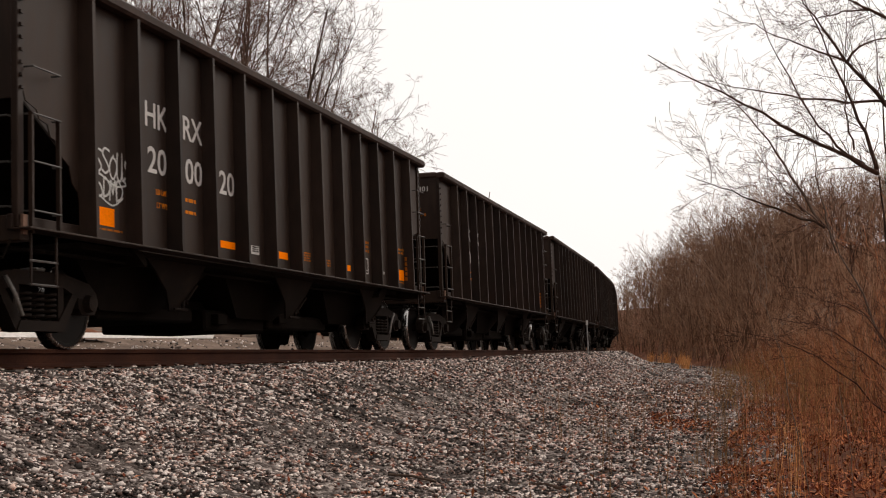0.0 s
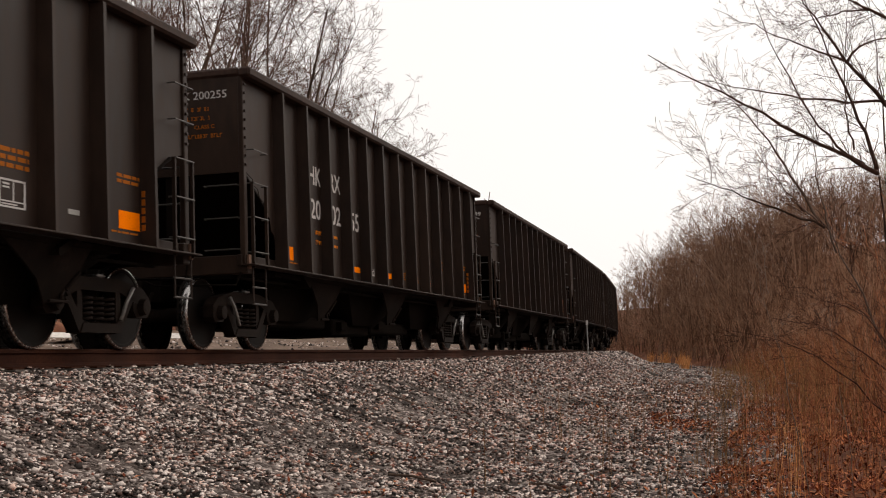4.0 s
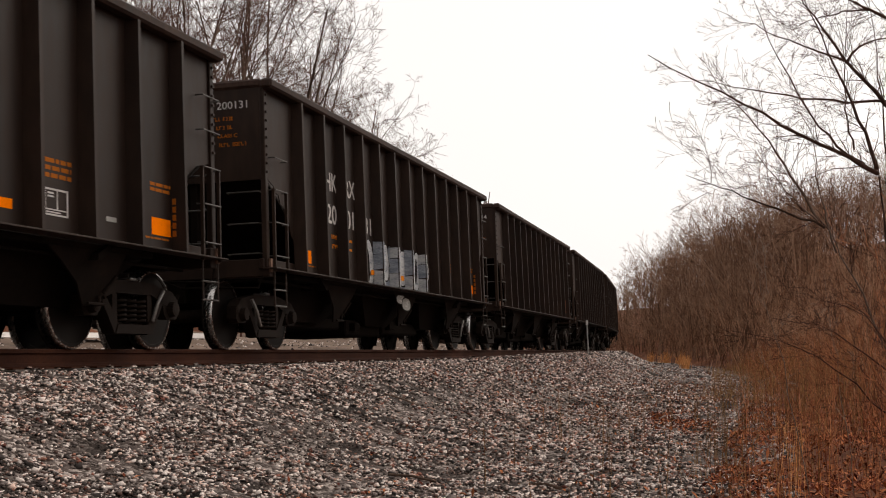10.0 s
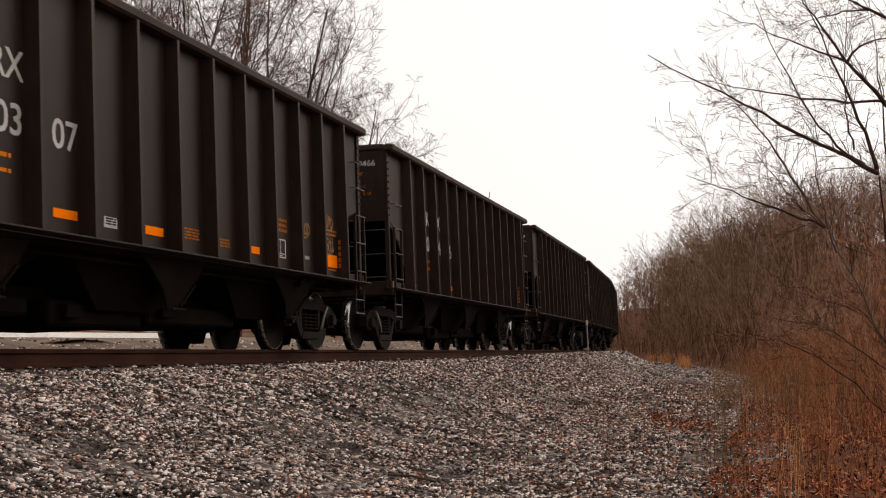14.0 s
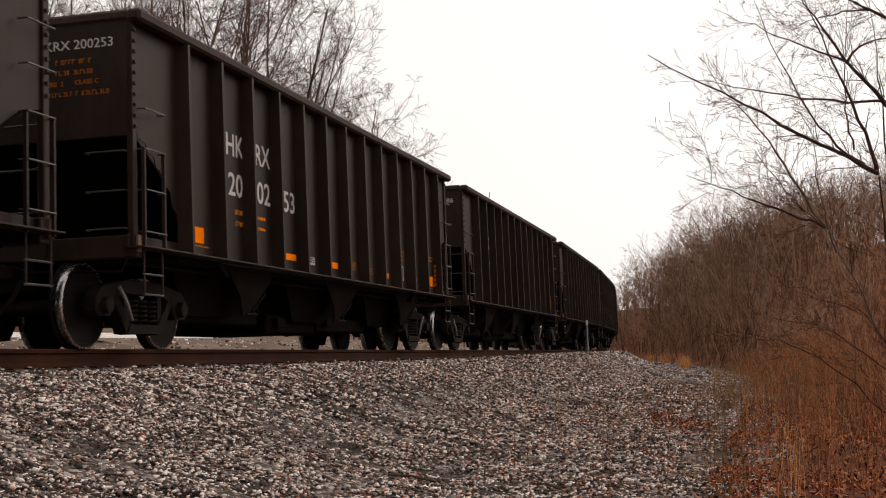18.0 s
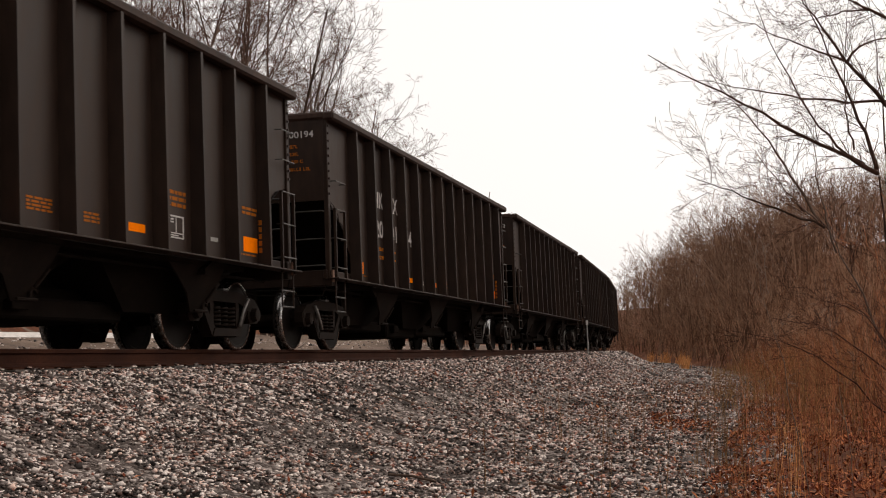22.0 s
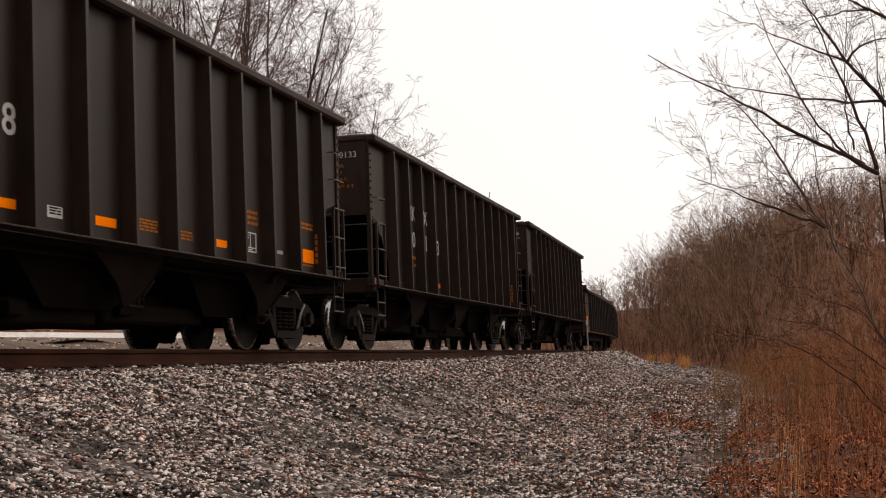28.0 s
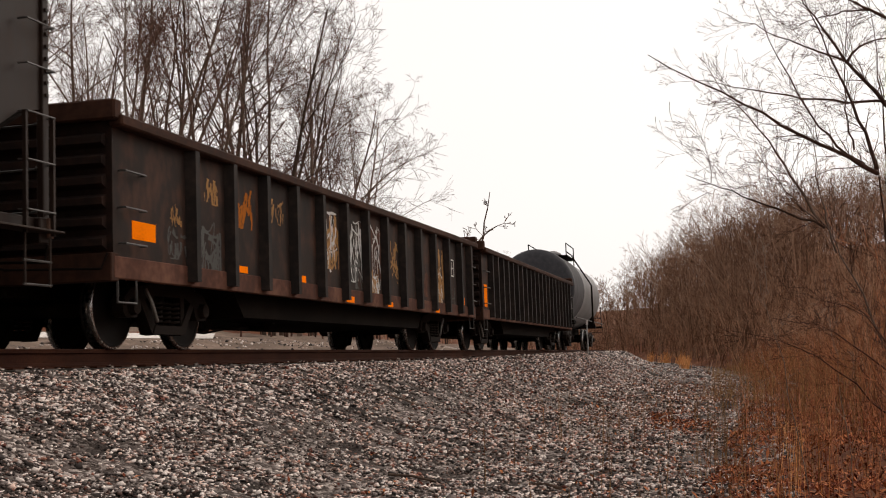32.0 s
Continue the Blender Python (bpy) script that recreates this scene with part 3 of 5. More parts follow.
thing("yard_gravel", "loose pale gravel on the yard", "gravel", kind="stuff", data=big_mesh("yard_gravel", v, f, STONE))
stone_meshes = []
for k in range(8):
    v, f = stones(np.zeros((1, 3)), np.array([0.026]), ico_v, ico_f, rng)
    stone_meshes.append(big_mesh("ballast_stone", v, f, STONE_ONE))
for i, p in enumerate(bed_places(300, 6, 13, 3.0, 6.2, rng, 0, 0.018)):
    ob = part("ballast_stone", stone_meshes[i % 8], STONE_ONE, BALLAST)
    ob.matrix_basis = Matrix.Translation(p) @ Matrix.Rotation(random.uniform(0, 6.28), 4, "Z") @ Matrix.Diagonal((*[random.uniform(0.7, 1.3)] * 3, 1))


# ---------------------------------------------------------------- woods and brush
def sticks(segs, sides):
    """Tapered bars from rows of (x0, y0, z0, x1, y1, z1, r0, r1)."""
    a = np.asarray(segs, float)
    p, q = a[:, :3], a[:, 3:6]
    d = q - p
    d /= np.linalg.norm(d, axis=1)[:, None] + 1e-9
    ref = np.where(np.abs(d[:, 2:3]) > 0.9, [[1.0, 0, 0]], [[0, 0, 1.0]])
    u = np.cross(d, ref)
    u /= np.linalg.norm(u, axis=1)[:, None] + 1e-9
    t = np.cross(d, u)
    ang = np.arange(sides) * 2 * math.pi / sides
    ring = u[:, None] * np.cos(ang)[None, :, None] + t[:, None] * np.sin(ang)[None, :, None]
    v = np.concatenate([p[:, None] + ring * a[:, 6, None, None], q[:, None] + ring * a[:, 7, None, None]], 1)
    j = np.arange(sides)
    k = (j + 1) % sides
    f = np.stack([j, k, k + sides, j + sides], -1)[None] + (np.arange(len(a)) * 2 * sides)[:, None, None]
    return v.reshape(-1, 3), f.reshape(-1, 4)


def unit(v):
    return v / (np.linalg.norm(v, axis=-1, keepdims=True) + 1e-9)


def shoots(rng, p, d, ln, r, levels, thin):
    """Bars of stems and all that grows from them, a list for each level; a level is (bends, kids, wander, lift, angle, shrink, first)."""
    out = []
    p, d, ln, r = np.atleast_2d(np.asarray(p, float)), unit(np.atleast_2d(np.asarray(d, float))), np.atleast_1d(np.asarray(ln, float)), np.atleast_1d(np.asarray(r, float))
    for bends, kids, wander, lift, angle, shrink, first in levels:
        nodes, ways, rows = [p], [], []
        for i in range(bends):
            d = unit(d + rng.normal(size=d.shape) * wander + np.array([0, 0, lift]))
            q = nodes[-1] + d * (ln / bends)[:, None]
            r0, r1 = (np.maximum(thin, r * (1 - 0.78 * (i + k) / bends)) for k in (0, 1))
            rows.append(np.column_stack([nodes[-1], q, r0, r1]))
            nodes.append(q)
            ways.append(d)
        out.append(np.concatenate(rows))
        if not kids:
            break
        nodes, ways = np.stack(nodes, 1), np.stack(ways, 1)
        n = len(p)
        f = first + (0.99 - first) * rng.uniform(0, 1, (n, kids)) ** 0.85
        at = np.minimum((f * bends).astype(int), bends - 1)
        rows_i = np.arange(n)[:, None]
        a, b, w = nodes[rows_i, at], nodes[rows_i, at + 1], ways[rows_i, at]
        side = unit(np.cross(w, rng.normal(size=w.shape)))
        turn = angle * rng.uniform(0.55, 1.35, (n, kids, 1))
        p = (a + (b - a) * (f * bends - at)[..., None]).reshape(-1, 3)
        d = (w * np.cos(turn) + side * np.sin(turn)).reshape(-1, 3)
        r = (np.maximum(thin, r[:, None] * (1 - 0.78 * f) * 0.55)).ravel()
        ln = (ln[:, None] * shrink * (1.12 - 0.62 * f) * rng.uniform(0.55, 1.35, (n, kids))).ravel()
    return out


def stalk(rows, sides):
    """One round tapering bar along rows that follow one another."""
    return Geo().tube([rows[0][:3]] + [q[3:6] for q in rows], [float(rows[0][6])] + [float(q[7]) for q in rows], sides)


def tree_object(name, label, category, group, out, split=1, thick=BARK, fine=TWIG, stems=0, limbs=False):
    """A tree from its bars, a list for each level: a trunk with limbs, and a crown of twigs."""
    low, high = np.concatenate(out[:split]), np.concatenate(out[split:])
    root = thing(name, label, category, group)
    if stems:
        for i in range(stems):
            part("stem", stalk(low[i::stems], 5), thick, root, smooth=True)
    elif limbs:
        for i, rows in enumerate(out[:split]):
            part("limb" if i else "trunk", stalk(rows, 7), thick, root, smooth=True)
    else:
        v, f = sticks(low, 6)
        part("trunk", big_mesh("trunk", v, f, thick, True), thick, root)
    mids, tips = high[high[:, 6] > 0.02], high[high[:, 6] <= 0.02]
    vs, fs, k = [], [], 0
    for rows, n in ((mids, 4), (tips, 3)):
        if len(rows):
            v, f = sticks(rows, n)
            vs.append(v)
            fs.append(f + k)
            k += len(v)
    if vs:
        part("crown", big_mesh("crown", np.concatenate(vs), np.concatenate(fs), fine), fine, root)
    return root


def ground_at(x, y):
    s, w = track_sw(np.array([x]), np.array([y]))
    return float(land(s, w)[0])


# tall bare trees on the bank beyond the train
def tall_tree(seed):
    """Bars of a slender forest tree of about 18 m: one to three stems, rising limbs, a fine spreading crown."""
    rng = np.random.RandomState(seed)
    n = 1 + seed % 3
    p = np.column_stack([rng.normal(size=(n, 2)) * 0.22, np.full(n, -0.4)])
    d = np.column_stack([rng.normal(size=(n, 2)) * (0.05 + 0.09 * (n > 1)), np.ones(n)])
    kids = (13, 9, 7)[n - 1]
    return shoots(rng, p, d, rng.uniform(13.0, 15.0, n), rng.uniform(0.14, 0.19, n) / (1 + 0.22 * (n - 1)), (
        (10, kids, 0.05, 0.02, 0.74, 0.47, 0.26), (7, 7, 0.11, 0.02, 0.80, 0.48, 0.12), (4, 5, 0.13, 0.0, 0.85, 0.52, 0.10), (3, 2, 0.14, 0.0, 0.80, 0.62, 0.15), (2, 0, 0.14, 0.0, 0, 0, 0)), 0.0070)


wood, tops = [], []
for k in range(6):
    out = tall_tree(40 + k)
    tops.append(max(rows[:, 5].max() for rows in out))
    wood.append(tree_object("bare_tree", "tall bare tree with a pale trunk on the bank" if k == 5 else "tall bare brown tree with fine spreading twigs on the bank", "tree", "trees beyond the train", out, 2, PALE_BARK if k == 5 else BARK))
rng = np.random.RandomState(77)
done = 0
for column in np.concatenate([[-0.38, -0.345, -0.318, -0.300, -0.285, -0.268], [-0.236], [-0.252], np.linspace(-0.224, -0.088, 12), (-0.074, -0.062, -0.050, -0.038, -0.024, -0.010, 0.006, 0.020, 0.036)]):
    # each tree stands on a bearing of its own, somewhere on the bank
    for _ in range(60):
        y = rng.uniform(52, 105)
        x = (column + rng.uniform(-0.004, 0.004)) * y
        s, w = track_sw(np.array([x]), np.array([y]))
        if -40 < w[0] < (-16 if column < 0 else -5):
            break
    else:
        continue
    k = done % 5 if done != 6 else 5
    high = y * float(np.interp(column, [-0.40, -0.15, -0.105, -0.075, -0.060, -0.048, -0.036, -0.022, 0.04], [0.34, 0.33, 0.285, 0.245, 0.205, 0.15, 0.125, 0.10, 0.082])) * rng.uniform(0.9, 1.06)
    size = high / tops[k]
    m = Matrix.Translation((x, y, ground_at(x, y) - 0.05)) @ Matrix.Rotation(rng.uniform(0, 6.28), 4, "Z")
    ob = wood[k] if done < 5 or k == 5 else copy_thing(wood[k], m)
    ob.matrix_basis = m @ Matrix.Diagonal((size * 0.88, size * 0.88, size, 1))
    done += 1


# far woods on the slopes, thickets and shrubs: bars of a few kinds, set out many times
def woodland_tree(seed):
    rng = np.random.RandomState(seed)
    return np.concatenate(shoots(rng, (0, 0, -0.5), (rng.normal() * 0.06, rng.normal() * 0.06, 1), 9.2, 0.11, (
        (5, 13, 0.06, 0.02, 0.68, 0.46, 0.14), (3, 4, 0.14, 0.07, 0.70, 0.52, 0.10), (2, 3, 0.18, 0.05, 0.8, 0.6, 0.15), (1, 0, 0.2, 0.02, 0, 0, 0)), 0.012))


def thicket_clump(seed):
    rng = np.random.RandomState(seed)
    n = 6
    p = np.column_stack([rng.normal(size=(n, 2)) * 0.35, np.full(n, -0.1)])
    d = np.column_stack([rng.normal(size=(n, 2)) * 0.22, np.ones(n)])
    return np.concatenate(shoots(rng, p, d, rng.uniform(2.0, 3.2, n), np.full(n, 0.018), (
        (4, 7, 0.10, 0.03, 0.55, 0.42, 0.15), (3, 3, 0.16, 0.05, 0.7, 0.5, 0.15), (1, 0, 0.2, 0.02, 0, 0, 0)), 0.0045))


def woods(name, label, kinds, count, s0, s1, w0, w1, power, low, high, seed, material, fine=1.0):
    """Many trees or clumps in one mesh; low and high scale them, fine their thickness."""
    rng = np.random.RandomState(seed)
    s, w = rng.uniform(s0, s1, count), w0 + (w1 - w0) * rng.uniform(0, 1, count) ** power
    x, y, _ = track_xy(s, w)
    z = land(s, w) - 0.05
    rows = []
    for i in range(count):
        b = kinds[i % len(kinds)].copy()
        a, k = rng.uniform(0, 6.28), rng.uniform(low, high)
        c, q = math.cos(a) * k, math.sin(a) * k
        for o in (0, 3):
            b[:, o], b[:, o + 1], b[:, o + 2] = x[i] + b[:, o] * c - b[:, o + 1] * q, y[i] + b[:, o] * q + b[:, o + 1] * c, z[i] + b[:, o + 2] * k
        b[:, 6:] *= fine
        rows.append(b)
    v, f = sticks(np.concatenate(rows), 3)
    thing(name, label, "woods", kind="stuff", data=big_mesh(name, v, f, material))


FOREST = [woodland_tree(90 + k) for k in range(5)]
THICKET = [thicket_clump(70 + k) for k in range(5)]
woods("hillside_woods", "grey-brown leafless woods covering the hillside", FOREST, 280, 82, 170, 9.3, 34, 1.2, 0.72, 1.0, 9, HILL_WOOD, 0.85)
woods("forest_edge", "tall leafless trees along the foot of the hill", FOREST, 64, 88, 160, 9.6, 14.5, 1.0, 1.0, 1.28, 16, HILL_WOOD, 0.9)
woods("distant_woods", "distant bare woods round the bend", FOREST, 95, 165, 330, 8.8, 45, 1.3, 0.50, 0.85, 10, HILL_WOOD, 1.2)
woods("far_woods", "bare woods across the line in the distance", FOREST, 50, 190, 330, -34, -6, 1.0, 1.1, 1.7, 17, HILL_WOOD, 1.3)
woods("bank_thicket", "low bare thicket on the bank beyond the train", FOREST, 45, 62, 120, -30, -13, 1.0, 0.30, 0.72, 11, TWIG, 0.6)
woods("woodland_edge", "low brown undergrowth along the edge of the woods", THICKET, 185, 58, 200, 8.2, 19, 1.3, 0.9, 2.2, 14, EDGE_WOOD, 1.3)
woods("roadside_thicket", "dense brown thicket of young stems", THICKET, 130, 24, 62, 9.2, 24, 1.2, 0.55, 1.1, 12, EDGE_WOOD, 0.55)
# out of view: trees added to cut skylight from behind the camera
woods("woods_behind", "unseen bare woods added behind the camera", FOREST, 25, -60, 0, 14, 40, 1.0, 0.8, 1.1, 13, HILL_WOOD)


# ---------------------------------------------------------------- near trees, brush, weeds and leaves
def limbed_tree(name, label, limbs, seed, kids=19, thick=NEAR_BARK, fine=NEAR_TWIG, thin=0.0013, reach=0.95, category="tree"):
    """A tree from its main limbs, each bent from, by way of, to, with a thickness; side shoots grow along them."""
    rng = np.random.RandomState(seed)
    main, crown = [], []
    for a, m, b, r in limbs:
        a, m, b = (np.array(q, float) for q in (a, m, b))
        ctrl = 2 * m - (a + b) / 2
        n = 12
        f = np.linspace(0, 1, n + 1)[:, None]
        path = a * (1 - f) ** 2 + 2 * ctrl * f * (1 - f) + b * f ** 2
        ln = np.linalg.norm(b - a)
        path[1:-1] += rng.normal(size=(n - 1, 3)) * 0.006 * ln
        rad = np.maximum(thin, r * (1 - 0.85 * f[:, 0]))
        main.append(np.column_stack([path[:-1], path[1:], rad[:-1], rad[1:]]))
        k = max(4, int(kids * (0.45 + 0.55 * ln)))
        at = rng.uniform(0.12, 0.98, k)
        i = np.minimum((at * n).astype(int), n - 1)
        w = unit(path[i + 1] - path[i])
        side = unit(np.cross(w, rng.normal(size=w.shape)))
        turn = rng.uniform(0.45, 1.05, (k, 1))
        d = w * np.cos(turn) + side * np.sin(turn) + np.array([0, 0, 0.12])
        crown += shoots(rng, path[i], d, reach * rng.uniform(0.18, 0.75, k) * (1.1 - 0.6 * at), np.maximum(thin, r * 0.30 * (1 - 0.7 * at)), (
            (6, 4, 0.13, 0.0, 0.70, 0.5, 0.15), (4, 2, 0.16, 0.0, 0.75, 0.55, 0.2), (3, 0, 0.18, 0.0, 0, 0, 0)), thin)
    return tree_object(name, label, category, "", main + crown, len(main), thick, fine, limbs=True)


limbed_tree("bare_tree", "bare reddish-brown tree arching long limbs over the brush", [
    ((4.15, 10.9, -1.25), (3.86, 10.9, 0.3), (3.66, 10.8, 1.56), 0.030), ((3.66, 10.8, 1.52), (2.86, 10.8, 1.93), (1.71, 10.7, 2.50), 0.021),
    ((3.55, 10.8, 1.60), (3.08, 10.8, 2.04), (2.60, 10.8, 3.08), 0.013), ((3.65, 10.8, 1.56), (3.45, 10.8, 2.10), (3.02, 10.8, 3.10), 0.020),
    ((3.46, 10.8, 1.72), (3.42, 10.9, 2.3), (3.48, 10.9, 3.2), 0.009), ((3.72, 10.8, 1.0), (3.75, 10.9, 2.0), (3.62, 10.9, 3.2), 0.012)], 3)
limbed_tree("bare_tree", "bare dark tree reaching over the brush", [
    ((4.6, 11.0, -1.25), (4.35, 11.0, 0.6), (4.05, 10.9, 1.9), 0.048), ((4.05, 10.9, 1.9), (3.48, 10.8, 2.40), (2.98, 10.8, 3.12), 0.024),
    ((3.80, 10.9, 2.15), (3.02, 10.8, 2.17), (2.08, 10.7, 2.29), 0.013), ((3.40, 10.8, 2.48), (2.93, 10.8, 2.65), (2.26, 10.7, 2.90), 0.010),
    ((3.42, 10.8, 2.48), (3.60, 10.8, 2.64), (3.95, 10.8, 2.68), 0.013), ((4.05, 10.9, 2.7), (3.62, 10.8, 2.92), (3.30, 10.8, 3.06), 0.020),
    ((3.62, 10.8, 2.92), (3.20, 10.8, 2.86), (2.92, 10.8, 2.72), 0.008)], 15)
limbed_tree("leaning_sapling", "reddish-brown sapling leaning over the gravel", [
    ((4.20, 10.8, -1.25), (3.60, 10.8, 0.30), (3.14, 10.8, 1.15), 0.019), ((3.14, 10.8, 1.13), (2.80, 10.8, 1.70), (2.31, 10.7, 2.24), 0.014),
    ((3.20, 10.8, 1.06), (2.60, 10.7, 1.27), (2.00, 10.6, 1.47), 0.012), ((2.22, 10.65, 1.41), (2.19, 10.6, 1.62), (2.10, 10.6, 1.86), 0.004),
    ((3.14, 10.8, 1.12), (2.86, 10.7, 1.36), (2.56, 10.7, 1.74), 0.010), ((3.30, 10.8, 0.85), (3.16, 10.8, 1.40), (3.10, 10.7, 2.0), 0.010)], 8, thick=BARK)
limbed_tree("arching_shrub", "low shrub with arching red-brown branches beside the gravel", [
    ((3.75, 9.7, -1.2), (3.30, 9.6, -0.12), (2.40, 9.5, 0.27), 0.012), ((3.70, 9.7, -1.2), (3.05, 9.6, -0.22), (2.12, 9.5, 0.17), 0.010),
    ((3.85, 9.8, -1.2), (3.35, 9.6, 0.02), (2.55, 9.6, 0.50), 0.010), ((3.7, 9.7, -1.2), (3.5, 9.6, 0.1), (3.2, 9.6, 0.9), 0.010)], 21, 13, NEAR_TWIG, NEAR_TWIG, 0.0014, 1.0, "shrub")
limbed_tree("dead_shrub", "pale dead shrub with bleached crooked stems", [
    ((2.75, 9.7, -1.15), (2.42, 9.6, 0.32), (2.24, 9.6, 0.82), 0.0045), ((2.42, 9.6, 0.45), (2.40, 9.6, 0.72), (2.50, 9.6, 0.98), 0.0035),
    ((3.1, 9.8, -1.15), (2.95, 9.7, 0.0), (2.86, 9.7, 0.62), 0.0035)], 23, 4, PALE_STEM, PALE_STEM, 0.0012, 0.6, "shrub")
limbed_tree("dead_tree", "thin dead tree with a bent top beside the yard", [
    ((2.0, 76, 0.0), (2.05, 76, 4.2), (2.75, 76, 9.3), 0.15), ((2.1, 76, 6.3), (2.9, 76, 7.1), (4.0, 76, 7.5), 0.06),
    ((2.05, 76, 4.6), (1.5, 76, 5.9), (1.2, 76, 7.0), 0.06)], 5, 2, BARK, BARK, 0.018, 2.2)


def clumps(count, s0, s1, w0, w1, stems, low, high, seed, thick, fan, twigs, power=1.0):
    """Bars of many stems fanning up from the ground, with side twigs."""
    rng = np.random.RandomState(seed)
    s, w = rng.uniform(s0, s1, count), w0 + (w1 - w0) * rng.uniform(0, 1, count) ** power
    s, w = np.repeat(s, stems) + rng.normal(size=count * stems) * 0.12, np.repeat(w, stems) + rng.normal(size=count * stems) * 0.12
    x, y, _ = track_xy(s, w)
    n = len(s)
    base = np.stack([x, y, land(s, w) - 0.03], -1)
    h = (rng.uniform(low, high, n) * np.clip(0.35 + (w - 6.8) / 3.2, 0.35, 1.0))[:, None]
    lean = np.column_stack([rng.normal(size=n) * fan, rng.normal(size=n) * fan, np.ones(n)])
    mid = base + lean * h * 0.5
    tip = mid + (lean + np.column_stack([rng.normal(size=n) * fan, rng.normal(size=n) * fan, np.zeros(n)])) * h * 0.5
    rows = [np.column_stack([base, mid, np.full(n, thick), np.full(n, thick * 0.75)]), np.column_stack([mid, tip, np.full(n, thick * 0.75), np.full(n, thick * 0.3)])]
    for _ in range(twigs):
        f = rng.uniform(0.2, 0.95, (n, 1))
        p = mid + (tip - mid) * f
        d = rng.normal(size=(n, 3)) * 0.55 + lean * np.array([0.3, 0.3, 0.8])
        rows.append(np.column_stack([p, p + d * h * rng.uniform(0.12, 0.32, (n, 1)), np.full(n, thick * 0.5), np.full(n, thick * 0.2)]))
    return np.concatenate(rows)


def brush(name, label, category, rows, material):
    v, f = sticks(rows, 3)
    return thing(name, label, category, kind="stuff", data=big_mesh(name, v, f, material))


brush("brush", "tangled red-brown brush of bare stems", "brush", np.concatenate([
    clumps(300, 10, 32, 7.7, 14, 5, 0.5, 1.9, 1, 0.0022, 0.13, 4), clumps(200, 30, 75, 7.8, 13, 6, 0.5, 1.6, 2, 0.005, 0.2, 5)]), BRUSH)
brush("dry_weeds", "dry straw-coloured weed stalks", "weeds", np.concatenate([
    clumps(90, 10, 30, 7.0, 11, 5, 0.25, 0.9, 3, 0.0024, 0.12, 2, 1.2), clumps(300, 28, 80, 6.3, 10, 6, 0.35, 1.1, 4, 0.006, 0.12, 2)]), STRAW)
brush("golden_weeds", "golden-brown standing weed stems at the edge of the gravel", "weeds", np.concatenate([
    clumps(150, 15, 46, 6.9, 10.5, 5, 0.6, 1.9, 5, 0.0030, 0.07, 3), clumps(64, 10, 34, 5.2, 7.4, 2, 0.9, 2.3, 6, 0.0032, 0.045, 2)]), GOLD)
brush("orange_grass", "bright orange-brown dry grass beside the bank", "grass", np.concatenate([
    clumps(9, 82, 92, 5.5, 6.3, 14, 1.2, 2.4, 41, 0.018, 0.16, 2), clumps(7, 112, 122, 6.3, 7.4, 12, 1.4, 2.6, 43, 0.024, 0.16, 2), clumps(1, 12.9, 13.0, 8.0, 8.1, 16, 0.6, 1.0, 42, 0.003, 0.05, 2)]), ORANGE_GRASS)
rng = np.random.RandomState(31)
for i in range(30):
    s, w = rng.uniform(11.0, 24), rng.uniform(8.6, 12.5)
    x, y, _ = track_xy(s, w)
    n = 4
    p = np.column_stack([float(x) + rng.normal(size=n) * 0.08, float(y) + rng.normal(size=n) * 0.08, np.full(n, ground_at(float(x), float(y)) - 0.03)])
    d = np.column_stack([rng.normal(size=(n, 2)) * 0.24, np.ones(n)])
    out = shoots(rng, p, d, rng.uniform(1.3, 2.7, n), np.full(n, 0.0064), ((7, 8, 0.09, 0.03, 0.6, 0.36, 0.2), (4, 3, 0.13, 0.04, 0.7, 0.5, 0.15), (2, 0, 0.2, 0.02, 0, 0, 0)), 0.0021)
    pale = i % 15 == 7
    tree_object("shrub", "pale dead shrub with bleached stems" if pale else "bare red-brown shrub at the edge of the gravel", "shrub", "shrubs beside the gravel", out, 1, PALE_STEM if pale else BRUSH, PALE_STEM if pale else BRUSH, n)


def leaves(count, s0, s1, w0, w1, size, seed, power, label, heap=False):
    """Curled fallen leaves, each two folded halves."""
    rng = np.random.RandomState(seed)
    s, w = rng.uniform(s0, s1, count), w0 + (w1 - w0) * rng.uniform(0, 1, count) ** power
    if heap:
        s, w = (s0 + s1) / 2 + rng.normal(size=count) * (s1 - s0) / 4, (w0 + w1) / 2 + rng.normal(size=count) * (w1 - w0) / 4
    x, y, _ = track_xy(s, w)
    z = land(s, w) + rng.uniform(0.005, 0.06, count)
    a = rng.uniform(0, 6.28, count)
    ln, wd = size * rng.uniform(0.6, 1.4, count), size * rng.uniform(0.3, 0.6, count)
    c, q = np.cos(a), np.sin(a)
    tilt = rng.normal(size=count) * 0.5
    def at(u, v, up):
        return np.stack([x + c * u - q * v, y + q * u + c * v, z + up + u * tilt], -1)
    lift = wd * rng.uniform(0.1, 0.8, count)
    v = np.stack([at(-ln, 0 * a, 0 * a), at(0 * a, -wd, lift), at(ln, 0 * a, 0 * a + lift * 0.4), at(0 * a, wd, lift), at(0 * a, 0 * a, 0 * a)], 1)
    k = np.arange(count) * 5
    f = np.concatenate([np.stack([k, k + 1, k + 4], -1), np.stack([k + 1, k + 2, k + 4], -1), np.stack([k, k + 4, k + 3], -1), np.stack([k + 4, k + 2, k + 3], -1)])
    thing("fallen_leaves", label, "leaves", kind="stuff", data=big_mesh("fallen_leaves", v.reshape(-1, 3), f, LEAF))


